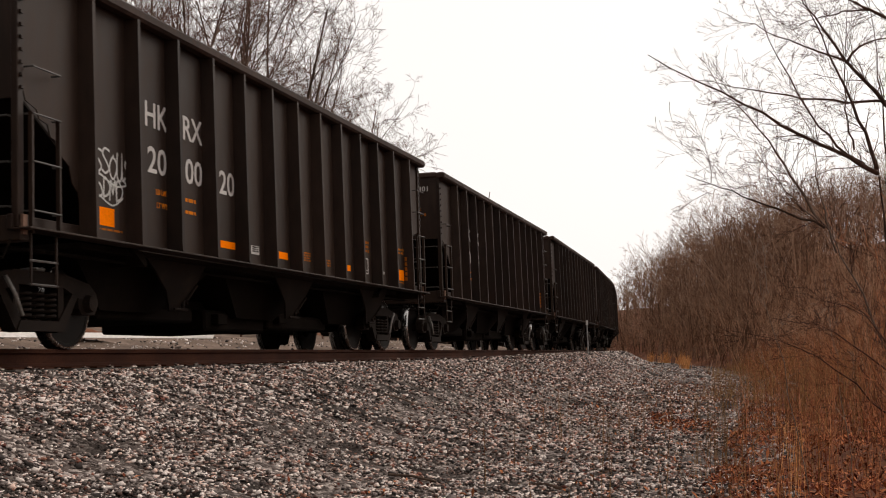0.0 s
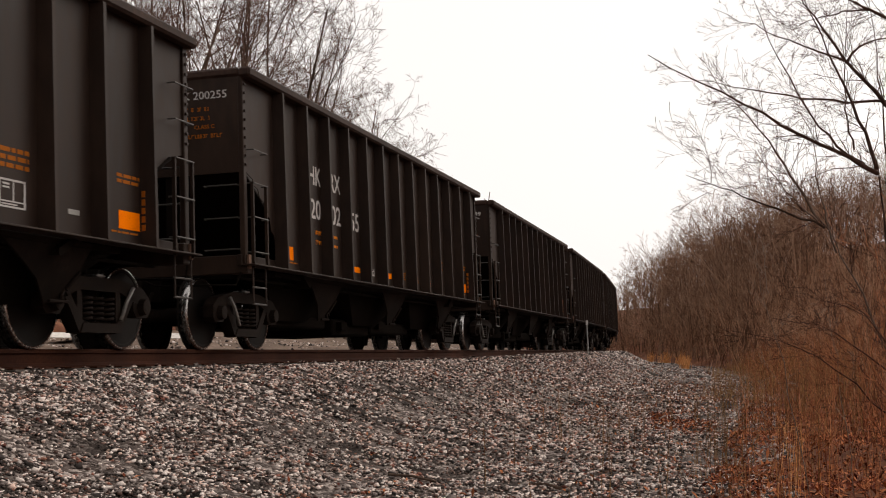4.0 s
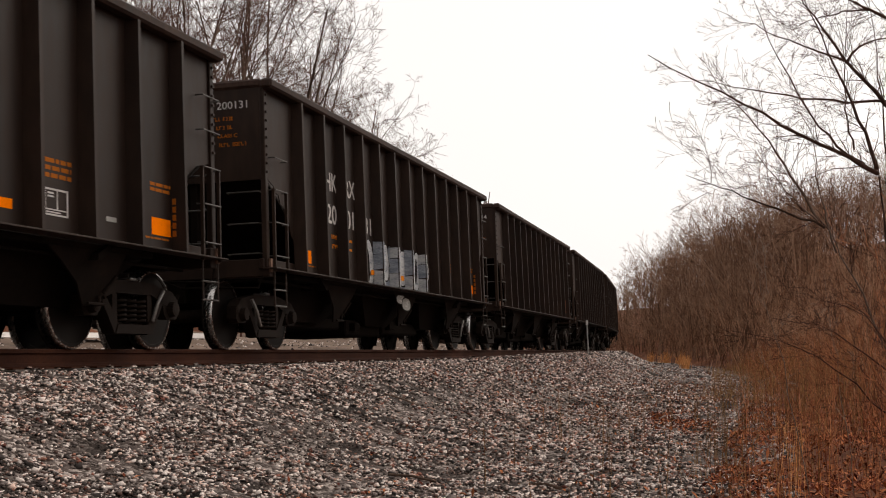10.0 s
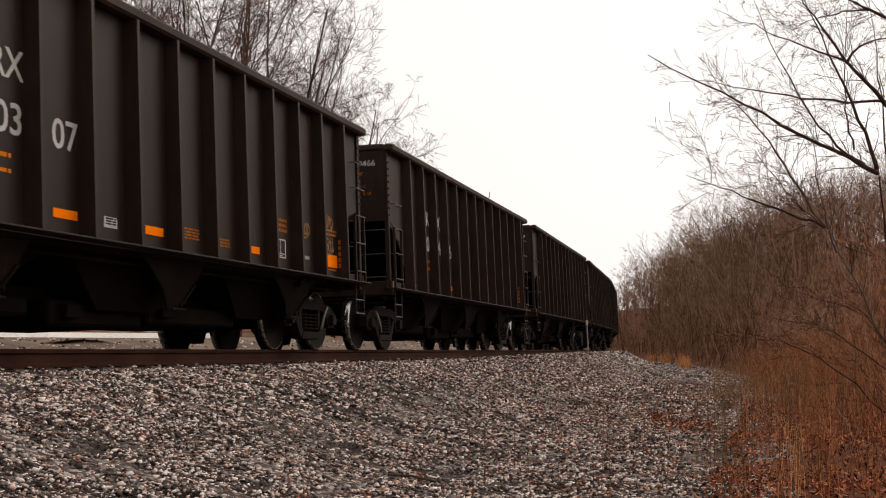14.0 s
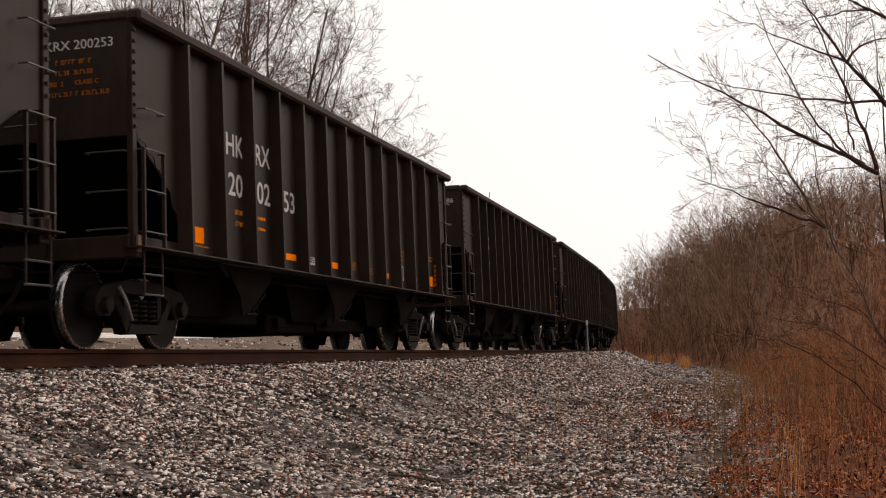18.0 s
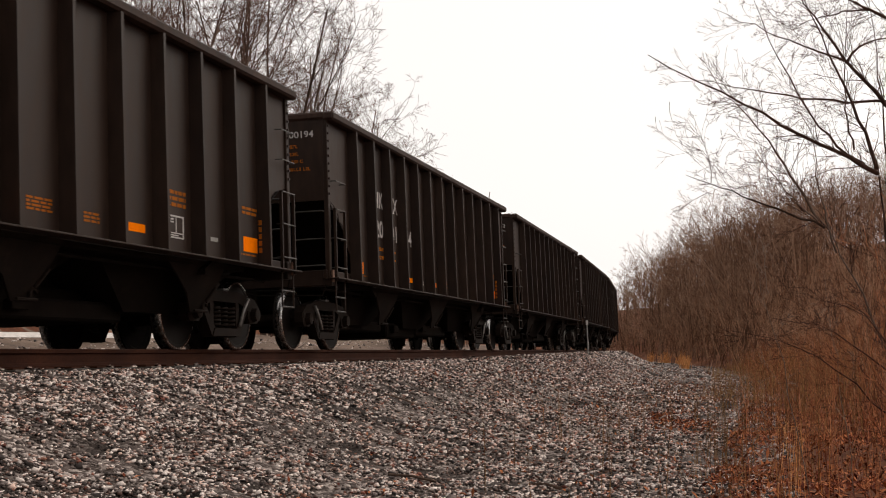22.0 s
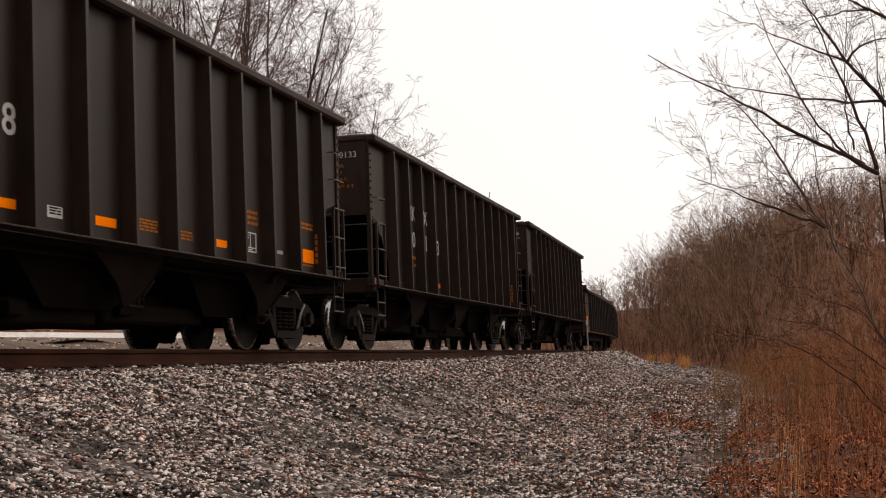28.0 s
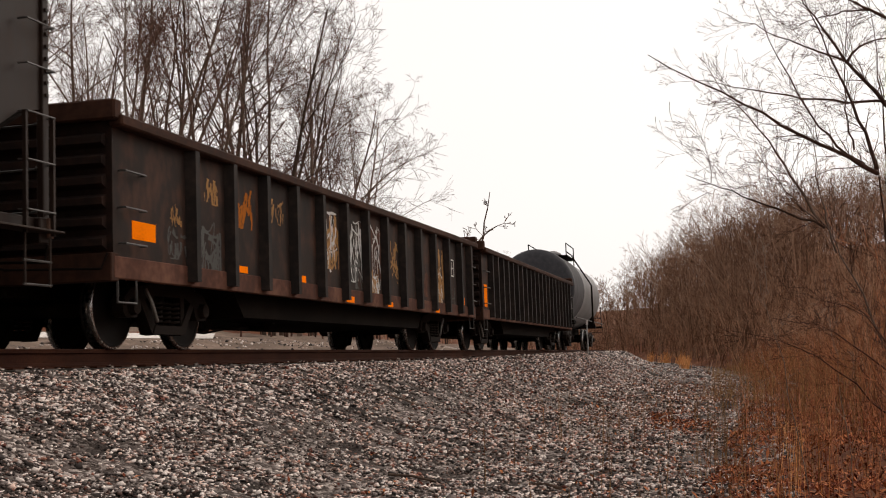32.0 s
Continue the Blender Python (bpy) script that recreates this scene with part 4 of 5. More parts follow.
leaves(34000, 10, 30, 7.3, 13, 0.036, 51, 1.0, "thick litter of red-brown fallen leaves")
leaves(3800, 8, 52, 3.4, 7.8, 0.030, 52, 0.6, "fallen leaves scattered over the gravel")

leaves(3000, 22, 70, 2.3, 6.8, 0.042, 54, 0.8, "brown leaves and litter scattered along the bank")
leaves(420, 22.5, 24.5, 6.0, 7.0, 0.04, 53, 1.0, "small drift of dark red leaves at the edge of the gravel", True)
leaves(260, 21.0, 23.0, 6.7, 7.5, 0.04, 55, 1.0, "scattered drift of red-brown leaves by the weeds", True)
leaves(200, 24.5, 26.5, 5.5, 6.4, 0.04, 56, 1.0, "thin drift of brown leaves on the stones", True)

# ---------------------------------------------------------------- small things by the track
post = thing("marker_post", "thin grey marker post beside the track", "post")
x, y, _ = track_xy(46.0, 2.15)
z = ground_at(float(x), float(y))
part("pole", Geo().tube([(float(x), float(y), z - 0.2), (float(x) - 0.03, float(y), z + 0.6), (float(x) - 0.06, float(y), 1.0)], 0.024, 8), POST_GREY, post)
part("plate", Geo().box(float(x) - 0.10, float(x) - 0.02, float(y) - 0.06, float(y) - 0.035, 0.86, 1.02, 0.005), WHITE, post, "small pale plate")
beam = thing("timber_beam", "long weathered pale timber lying on the gravel yard", "beam")
g = Geo()
g.hull([(-11.0, 26.6, 0.21), (-11.0, 27.2, 0.21), (-11.0, 27.2, 0.325), (-11.0, 26.95, 0.325)], [(-5.2, 29.3, 0.23), (-5.3, 29.9, 0.23), (-5.3, 29.9, 0.345), (-5.2, 29.65, 0.345)])
part("plank", g, CONCRETE, beam)


# dead sticks lying on the stones
for x0, y0, x1, y1, thick in ((-0.46, 11.3, -0.05, 11.5, 0.012), (0.80, 11.4, 1.02, 11.2, 0.014), (-0.75, 17.0, -0.3, 17.2, 0.012)):
    a, b = ground_at(x0, y0), ground_at(x1, y1)
    stick = thing("stick", "short dead stick lying on the crushed stone", "stick", "sticks on the ballast")
    part("branch", Geo().tube([(x0, y0, a + 0.03), ((x0 + x1) / 2, (y0 + y1) / 2 + 0.02, (a + b) / 2 + 0.045), (x1, y1, b + 0.03)], thick, 7), BARK, stick)


# ---------------------------------------------------------------- railway cars
# a car lies along x, its camera side is at negative y, and z is counted from the rail
def wheelset_meshes():
    wheel = Geo().lathe([(-0.062, 0.10), (-0.062, 0.40), (-0.070, 0.41), (-0.070, 0.457), (0.035, 0.462), (0.045, 0.485), (0.062, 0.485), (0.066, 0.40), (0.03, 0.37), (0.02, 0.17), (0.075, 0.14), (0.075, 0.08)], 32).mesh("wheel", WHEEL_BROWN, False)
    rim = Geo().lathe([(-0.0725, 0.440), (-0.0725, 0.452), (-0.069, 0.4585), (0.034, 0.4632), (0.034, 0.44)], 40, capped=False).mesh("tread", POLISHED, True)
    axle = Geo().lathe([(-1.10, 0.05), (-1.09, 0.075), (-0.82, 0.08), (-0.80, 0.105), (-0.55, 0.09), (0.55, 0.09), (0.80, 0.105), (0.82, 0.08), (1.09, 0.075), (1.10, 0.05)], 14).mesh("axle", TRUCK_STEEL, True)
    return axle, wheel, rim


AXLE, WHEEL, RIM = wheelset_meshes()


def truck_meshes():
    g = Geo()
    y0, y1 = -0.075, 0.075
    top = [(-1.06, 0.56), (-0.92, 0.66), (-0.42, 0.74), (0.42, 0.74), (0.92, 0.66), (1.06, 0.56), (1.06, 0.46), (0.72, 0.50), (0.42, 0.60), (-0.42, 0.60), (-0.72, 0.50), (-1.06, 0.46)]
    g.slab(top, "y", y0, y1)
    for q in (-1, 1):
        g.slab([(q * 0.72, 0.56), (q * 0.60, 0.56), (q * 0.30, 0.23), (q * 0.30, 0.15), (q * 0.42, 0.16)], "y", y0, y1)
        g.slab([(q * 0.44, 0.62), (q * 0.34, 0.62), (q * 0.34, 0.23), (q * 0.44, 0.27)], "y", y0 * 0.8, y1 * 0.8)
        g.slab([(q * 1.08, 0.55), (q * 0.70, 0.55), (q * 0.72, 0.40), (q * 0.78, 0.34), (q * 1.02, 0.34), (q * 1.08, 0.40)], "y", y0 * 0.9, y1 * 0.9)
    g.slab([(-0.42, 0.16), (0.42, 0.16), (0.36, 0.26), (-0.36, 0.26)], "y", y0 * 1.2, y1 * 1.2)
    side = g.mesh("side_frame", TRUCK_STEEL)
    spring = Geo()
    for k in range(3):
        x0 = -0.22 + 0.22 * k
        spring.tube([(x0 + 0.085 * math.cos(a * 0.785), 0.085 * math.sin(a * 0.785), 0.27 + a * 0.0066) for a in range(41)], 0.017, 5)
    spring = spring.mesh("spring", TRUCK_STEEL, True)
    bolster = Geo().slab([(-0.95, 0.46), (0.95, 0.46), (0.9, 0.62), (0.4, 0.70), (-0.4, 0.70), (-0.9, 0.62)], "x", -0.19, 0.19).mesh("truck", UNDER_BLACK)
    cap = Geo().lathe([(-0.05, 0.05), (-0.045, 0.085), (0.04, 0.10), (0.06, 0.10)], 16).mesh("bearing_cap", TRUCK_STEEL, False)
    rod = Geo().tube([(-0.64, 0, 0.66), (-0.52, -0.02, 0.50), (-0.40, -0.02, 0.30)], 0.022, 6).mesh("release_rod", PALE_ROD, True)
    return bolster, side, spring, cap, rod


BOLSTER, SIDE_FRAME, SPRING, CAP, ROD = truck_meshes()
WEAR = Geo().box(-0.10, 0.06, -0.10, 0.10, 0.742, 0.775, 0.012).mesh("wear_plate", WORN_STEEL)


def add_trucks(car, half):
    for q in (-1, 1):
        truck = part("truck", BOLSTER, None, car, "cast steel truck bolster")
        truck.location = (q * half, 0, 0)
        for side in (-1, 1):
            f = part("side_frame", SIDE_FRAME, None, truck, "brown cast steel side frame")
            f.location = (0, side * 0.99, 0)
            f = part("spring", SPRING, None, truck, "coil spring pack")
            f.location = (0, side * 0.99, 0)
            f = part("wear_plate", WEAR, None, truck, "bright worn steel plate")
            f.location = (0, side * 0.99, 0)
            for e in (-1, 1):
                f = part("bearing_cap", CAP, None, truck)
                f.matrix_basis = Matrix.Translation((e * 0.889, side * 1.085, 0.457)) @ Matrix.Rotation(math.pi if side > 0 else 0, 4, "Z")
            f = part("brake_rod", ROD, None, truck, "pale worn rod along the side frame")
            f.matrix_basis = Matrix.Translation((0, side * 1.10, 0)) @ Matrix.Rotation(0 if q < 0 else math.pi, 4, "Z")
        for e in (-1, 1):
            w = part("wheelset", AXLE, None, car, "steel axle with two wheels")
            w.location = (q * half + e * 0.889, 0, 0.457)
            for side in (-1, 1):
                wheel = part("wheel", WHEEL, None, w)
                wheel.matrix_basis = Matrix.Translation((0, side * 0.753, 0)) @ Matrix.Rotation(math.pi if side > 0 else 0, 4, "Z")
                tread = part("tread", RIM, None, w, "polished wheel tread")
                tread.matrix_basis = wheel.matrix_basis.copy()


def add_coupler(car, x, q, height=0.84):
    g = Geo().box(min(x, x + q * 0.55), max(x, x + q * 0.55), -0.07, 0.07, height - 0.08, height + 0.07, 0.02)
    g.slab([(x + q * 0.50, -0.12), (x + q * 0.76, -0.13), (x + q * 0.80, 0.02), (x + q * 0.62, 0.14), (x + q * 0.50, 0.10)], "z", height - 0.15, height + 0.14)
    part("coupler", g, TRUCK_STEEL, car, "rusty knuckle coupler")
    part("air_hose", Geo().tube([(x + q * 0.25, -0.33, height - 0.12), (x + q * 0.40, -0.32, height - 0.30), (x + q * 0.58, -0.28, height - 0.47), (x + q * 0.74, -0.20, height - 0.46)], 0.026, 7), UNDER_BLACK, car, "black rubber brake hose")
    part("uncoupling_lever", Geo().tube([(x + q * 0.06, -1.45, height + 0.10), (x + q * 0.10, -1.40, height - 0.06), (x + q * 0.10, -0.30, height - 0.02), (x + q * 0.45, -0.10, height + 0.12)], 0.014, 6), UNDER_BLACK, car)


SHEET = -1.470


def plate(car, name, material, x0, x1, z0, z1, y=SHEET, label=""):
    return part(name, Geo().box(x0, x1, y - 0.004, y, z0, z1), material, car, label)


def bars(car, name, material, x0, x1, z0, z1, rows, y=SHEET, label=""):
    """Writing too small to read, as lines of broken bars."""
    g = Geo()
    r = random.Random(int(abs(x0 * 977) + rows))
    h = (z1 - z0) / (rows * 1.7)
    for i in range(rows):
        z = z1 - i * h * 1.7
        x = x0
        while x < x1 - 0.02:
            e = min(x1, x + r.uniform(0.05, 0.16))
            g.box(x, e, y - 0.003, y, z - h, z)
            x = e + 0.025
    return tagged(part(name, g, material, car, label), kind="stuff")


RIBS = [-5.50 + i * 0.932 for i in range(12)] + [5.75]


def hopper_car():
    car = thing("hopper_car", "black ribbed steel coal hopper car with orange reflectors", "hopper car", "hopper cars of the train")
    END, RIGHT = 6.64, 6.80
    for q in (-1, 1):
        outline = [(-END, 3.46), (-END, 2.30), (-6.50, 2.31), (-6.46, 2.22), (-6.28, 2.17), (-6.24, 2.09), (-6.10, 2.06), (-6.05, 1.95), (-5.90, 1.91), (-5.85, 1.79), (-5.72, 1.72), (-5.67, 1.56), (-5.56, 1.48), (-5.50, 1.30), (-5.46, 1.06), (5.78, 1.06), (5.80, 1.62), (6.05, 1.92), (6.35, 2.10), (RIGHT, 2.20), (RIGHT, 3.46)]
        a, b = (-1.470, -1.458) if q < 0 else (1.458, 1.470)
        part("side_sheet", Geo().slab(outline, "y", a, b), CAR_BLACK, car, "dull black side sheet")
        chord = Geo().box(-END - 0.05, RIGHT + 0.05, min(q * 1.46, q * 1.625), max(q * 1.46, q * 1.625), 3.43, 3.56, 0.03)
        part("top_chord", chord, CHORD, car, "worn brown-black top chord")
        part("side_sill", Geo().box(-END - 0.03, RIGHT + 0.03, min(q * 1.40, q * 1.46), max(q * 1.40, q * 1.46), 1.030, 1.17, 0.008), CAR_BLACK, car)
        part("sill_flange", Geo().box(-END - 0.03, RIGHT + 0.03, min(q * 1.462, q * 1.645), max(q * 1.462, q * 1.645), 1.026, 1.046, 0.005), CAR_BLACK, car, "thin flange of the side sill")
        for x in RIBS:
            # a flared post: wide at the sheet, narrow at the face, deeper towards the sill
            g = Geo().hull([(x - 0.05, q * 1.470, 1.045), (x + 0.05, q * 1.470, 1.045), (x + 0.028, q * 1.648, 1.045), (x - 0.028, q * 1.648, 1.045)],
                           [(x - 0.05, q * 1.470, 3.43), (x + 0.05, q * 1.470, 3.43), (x + 0.028, q * 1.620, 3.43), (x - 0.028, q * 1.620, 3.43)])
            part("side_post", g, CAR_BLACK, car)
        for e, o in ((-1, 0.0), (1, RIGHT - END)):
            part("corner_post", Geo().box(min(e * (6.54 + o), e * (6.64 + o)), max(e * (6.54 + o), e * (6.64 + o)), min(q * 1.43, q * 1.50), max(q * 1.43, q * 1.50), 1.05, 3.45, 0.008), CAR_BLACK, car)
            rivets = Geo()
            for i in range(10):
                z = 2.30 + 0.115 * i
                rivets.box(e * (6.59 + o) - 0.02, e * (6.59 + o) + 0.02, q * 1.51 - 0.012, q * 1.51 + 0.012, z, z + 0.03)
            tagged(part("rivet", rivets, CAR_BLACK, car), kind="stuff")
            # grab irons and a short ladder on the side by the end
            xa, xb = (-6.52, -6.06) if e < 0 else (6.32, 6.76)
            for z in ((2.515, 2.085, 1.65, 1.205) if e < 0 else (2.94, 2.53, 2.095, 1.66, 1.21)):
                part("grab_iron", Geo().tube([(xa, q * 1.49, z), (xa, q * 1.585, z), (xb, q * 1.585, z), (xb, q * 1.49, z)], 0.010, 6), GRAB, car, "thin steel grab iron")
            for x in (xa, xb):
                part("ladder_post", Geo().box(x - 0.016, x + 0.016, q * 1.56 - 0.02, q * 1.56 + 0.02, 1.0, 2.10), CAR_BLACK, car)
            for x in (xa + 0.02, xb - 0.02):
                part("step_hanger", Geo().tube([(x, q * 1.54, 1.0), (x, q * 1.54, 0.53)], 0.013, 6), CAR_BLACK, car)
            for z in (0.545, 0.76):
                part("step", Geo().tube([(xa, q * 1.54, z), (xb, q * 1.54, z)], 0.012, 6), GRAB, car, "steel side step")
    for e, o in ((-1, 0.0), (1, RIGHT - END)):
        part("end_sheet", Geo().box(min(e * (6.60 + o), e * (6.63 + o)), max(e * (6.60 + o), e * (6.63 + o)), -1.46, 1.46, 2.22, 3.46), CAR_BLACK, car, "dull black end sheet")
        part("end_chord", Geo().box(min(e * (6.50 + o), e * (6.66 + o)), max(e * (6.50 + o), e * (6.66 + o)), -1.46, 1.46, 3.45, 3.57, 0.03), CHORD, car)
        # the near-black carries the shade of the recess under the slope
        slope = [(6.585, 2.25), (6.545, 2.25), (4.15, 0.92), (4.15, 0.86), (4.20, 0.86)]
        part("slope_sheet", Geo().slab([(e * (a + o * (a > 5)), b) for a, b in slope], "y", -1.46, 1.46), UNDER_BLACK, car, "black sloping floor sheet with shade in its colour")
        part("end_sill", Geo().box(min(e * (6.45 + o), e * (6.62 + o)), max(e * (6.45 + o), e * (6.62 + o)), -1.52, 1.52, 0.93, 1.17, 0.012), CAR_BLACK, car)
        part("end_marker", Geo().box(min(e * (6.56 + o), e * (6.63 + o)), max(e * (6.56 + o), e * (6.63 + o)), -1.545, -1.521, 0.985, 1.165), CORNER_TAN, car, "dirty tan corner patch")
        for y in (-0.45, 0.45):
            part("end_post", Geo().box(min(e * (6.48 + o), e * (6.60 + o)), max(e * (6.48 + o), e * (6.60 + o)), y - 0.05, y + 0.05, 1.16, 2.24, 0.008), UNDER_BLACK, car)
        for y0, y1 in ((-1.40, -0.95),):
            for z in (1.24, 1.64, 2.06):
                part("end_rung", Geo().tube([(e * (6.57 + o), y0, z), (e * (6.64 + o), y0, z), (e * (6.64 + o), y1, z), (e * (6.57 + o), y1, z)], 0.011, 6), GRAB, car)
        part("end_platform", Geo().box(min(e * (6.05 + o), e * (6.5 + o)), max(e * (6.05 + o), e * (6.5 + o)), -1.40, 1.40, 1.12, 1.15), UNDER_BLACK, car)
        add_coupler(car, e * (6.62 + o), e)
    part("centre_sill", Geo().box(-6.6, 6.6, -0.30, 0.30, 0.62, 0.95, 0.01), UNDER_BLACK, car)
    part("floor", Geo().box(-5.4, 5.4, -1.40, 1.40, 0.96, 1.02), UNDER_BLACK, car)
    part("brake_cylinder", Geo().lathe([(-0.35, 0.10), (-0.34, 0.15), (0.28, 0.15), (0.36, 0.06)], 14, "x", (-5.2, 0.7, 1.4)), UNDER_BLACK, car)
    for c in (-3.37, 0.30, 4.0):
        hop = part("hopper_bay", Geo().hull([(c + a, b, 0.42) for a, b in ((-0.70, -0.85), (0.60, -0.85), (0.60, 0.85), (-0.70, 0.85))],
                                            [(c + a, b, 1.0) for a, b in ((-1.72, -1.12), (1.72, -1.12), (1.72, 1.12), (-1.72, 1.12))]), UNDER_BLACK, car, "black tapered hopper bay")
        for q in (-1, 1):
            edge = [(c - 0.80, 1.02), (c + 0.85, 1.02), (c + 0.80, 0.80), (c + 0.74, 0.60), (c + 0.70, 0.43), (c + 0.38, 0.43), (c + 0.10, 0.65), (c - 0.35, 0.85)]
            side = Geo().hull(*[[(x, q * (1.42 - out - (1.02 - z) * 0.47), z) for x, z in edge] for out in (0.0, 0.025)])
            part("bay_side", side, BAY_BLACK, hop, "black funnel-shaped side plate with shade in its colour")
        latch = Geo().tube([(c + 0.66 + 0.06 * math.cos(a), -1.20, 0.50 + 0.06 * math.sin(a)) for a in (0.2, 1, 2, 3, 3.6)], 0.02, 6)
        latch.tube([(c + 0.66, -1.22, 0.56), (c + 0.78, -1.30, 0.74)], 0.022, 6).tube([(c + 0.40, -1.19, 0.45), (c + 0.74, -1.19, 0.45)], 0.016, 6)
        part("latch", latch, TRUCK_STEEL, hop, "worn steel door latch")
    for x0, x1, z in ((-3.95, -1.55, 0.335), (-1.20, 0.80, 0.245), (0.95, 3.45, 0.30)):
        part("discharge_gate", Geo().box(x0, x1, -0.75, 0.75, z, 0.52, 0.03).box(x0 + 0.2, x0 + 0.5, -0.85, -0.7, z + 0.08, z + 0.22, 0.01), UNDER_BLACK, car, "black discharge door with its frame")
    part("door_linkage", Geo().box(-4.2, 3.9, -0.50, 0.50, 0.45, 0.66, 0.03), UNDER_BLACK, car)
    part("train_line_pipe", Geo().tube([(-6.4, -1.25, 0.90), (6.4, -1.25, 0.90)], 0.02, 6), UNDER_BLACK, car)
    # reflectors and small plates on the camera's side
    for x0, x1, z0, z1 in ((-5.24, -4.87, 1.21, 1.395), (-2.27, -1.84, 1.208, 1.297), (-0.46, -0.05, 1.205, 1.300), (2.26, 2.66, 1.209, 1.300), (5.25, 5.685, 1.212, 1.402)):
        plate(car, "reflector", ORANGE, x0, x1, z0, z1, label="bright orange reflector")
    plate(car, "label_plate", WHITE, -1.33, -1.07, 1.20, 1.31, label="small white label")
    bars(car, "label_lines", UNDER_BLACK, -1.30, -1.10, 1.22, 1.30, 3, SHEET - 0.0045)
    bars(car, "stencil", ORANGE_TEXT, -5.24, -4.70, 1.150, 1.185, 1)
    bars(car, "stencil", ORANGE_TEXT, 5.10, 5.68, 1.150, 1.185, 1)
    bars(car, "stencil", ORANGE_TEXT, 0.43, 0.86, 1.225, 1.365, 4)
    bars(car, "stencil", ORANGE_TEXT, 1.42, 1.72, 1.205, 1.32, 3)
    bars(car, "stencil", ORANGE_TEXT, 3.19, 3.64, 1.545, 1.757, 3)
    bars(car, "stencil", ORANGE_TEXT, 5.22, 5.69, 1.665, 1.784, 2)
    bars(car, "stencil", ORANGE_FRESH, -3.22, -2.95, 1.634, 1.703, 1)
    bars(car, "stencil", ORANGE_FRESH, -3.22, -2.95, 1.500, 1.562, 1)
    for text, z in (("LD LMT", 1.685), ("LT WT", 1.54)):
        ob = part("stencil", lettering(text, 0.062, ORANGE_FRESH), None, car)
        ob.location = (-3.80, SHEET - 0.002, z)
    box = Geo()
    for x0, x1, z0, z1 in ((3.17, 3.195, 1.217, 1.474), (3.555, 3.58, 1.217, 1.474), (3.17, 3.58, 1.456, 1.474), (3.17, 3.58, 1.217, 1.233), (3.17, 3.58, 1.268, 1.28), (3.385, 3.40, 1.27, 1.47), (3.23, 3.33, 1.42, 1.437), (3.23, 3.33, 1.39, 1.405), (3.21, 3.45, 1.243, 1.255)):
        box.box(x0, x1, SHEET - 0.004, SHEET, z0, z1)
    part("stencil_frame", box, WHITE, car, "white framed consolidated stencil")
    plate(car, "label_plate", FADED, 4.29, 4.49, 1.262, 1.311, label="small pale label")
    stripe = Geo()
    for i in range(5):
        stripe.box(5.700, 5.722, SHEET - 0.06, SHEET - 0.02, 1.22 + i * 0.09, 1.285 + i * 0.09)
    tagged(part("stencil", stripe, ORANGE_TEXT, car), kind="stuff")
    add_trucks(car, 5.58)
    return car


def end_writing(car, number):
    m = Matrix.Translation((-6.634, 0, 0)) @ Matrix.Rotation(-math.pi / 2, 4, "Z")
    ob = part("end_number", lettering("HKRX " + number, 0.104, WHITE, 1.1, 0.004), None, car)
    ob.matrix_basis = m @ Matrix.Translation((0.82, 0, 3.235))
    g = Geo()
    r = random.Random(int(number))
    for i, (a, b) in enumerate(((0.60, 1.06), (0.60, 1.04), (0.42, 0.70), (0.40, 1.24))):
        # small strokes, too worn to read
        z = 3.085 - i * 0.116
        x = a
        while x < b - 0.02:
            e = min(b, x + r.uniform(0.022, 0.036))
            kind = r.randint(0, 3)
            if kind < 3:
                g.box(-6.634, -6.630, -x - 0.008, -x, z - 0.050, z)
            if kind != 1:
                g.box(-6.634, -6.630, -e, -x - 0.008, z - 0.009, z)
            if kind != 2:
                g.box(-6.634, -6.630, -e, -x - 0.008, z - 0.050, z - 0.040)
            if kind in (0, 3):
                g.box(-6.634, -6.630, -e, -e + 0.008, z - 0.050, z - 0.004)
            x = e + (0.012 if r.random() > 0.2 else 0.045)
    ob = part("end_stencil", lettering("CLASS C", 0.05, ORANGE_MID, 1.1), None, car)
    ob.matrix_basis = m @ Matrix.Translation((0.97, 0, 2.828))
    tagged(part("end_stencil", g, ORANGE_MID, car), kind="stuff")


LOOPS = (((0.5, 1.0), (0.1, 0.7), (0.0, 0.3), (0.4, 0.0), (0.8, 0.3), (0.8, 0.75), (0.35, 0.95)), ((0.9, 0.9), (0.35, 1.0), (0.1, 0.75), (0.55, 0.5), (0.8, 0.2), (0.4, 0.0), (0.0, 0.15)),
         ((0.0, 0.0), (0.2, 1.0), (0.45, 0.3), (0.75, 1.0), (1.0, 0.0)), ((0.05, 1.0), (0.0, 0.2), (0.3, 0.0), (0.55, 0.2), (0.6, 1.0), (0.65, 0.1), (1.0, 0.2)), ((0.1, 0.0), (0.15, 1.0), (0.7, 0.85), (0.95, 0.5), (0.6, 0.15), (0.0, 0.05)))


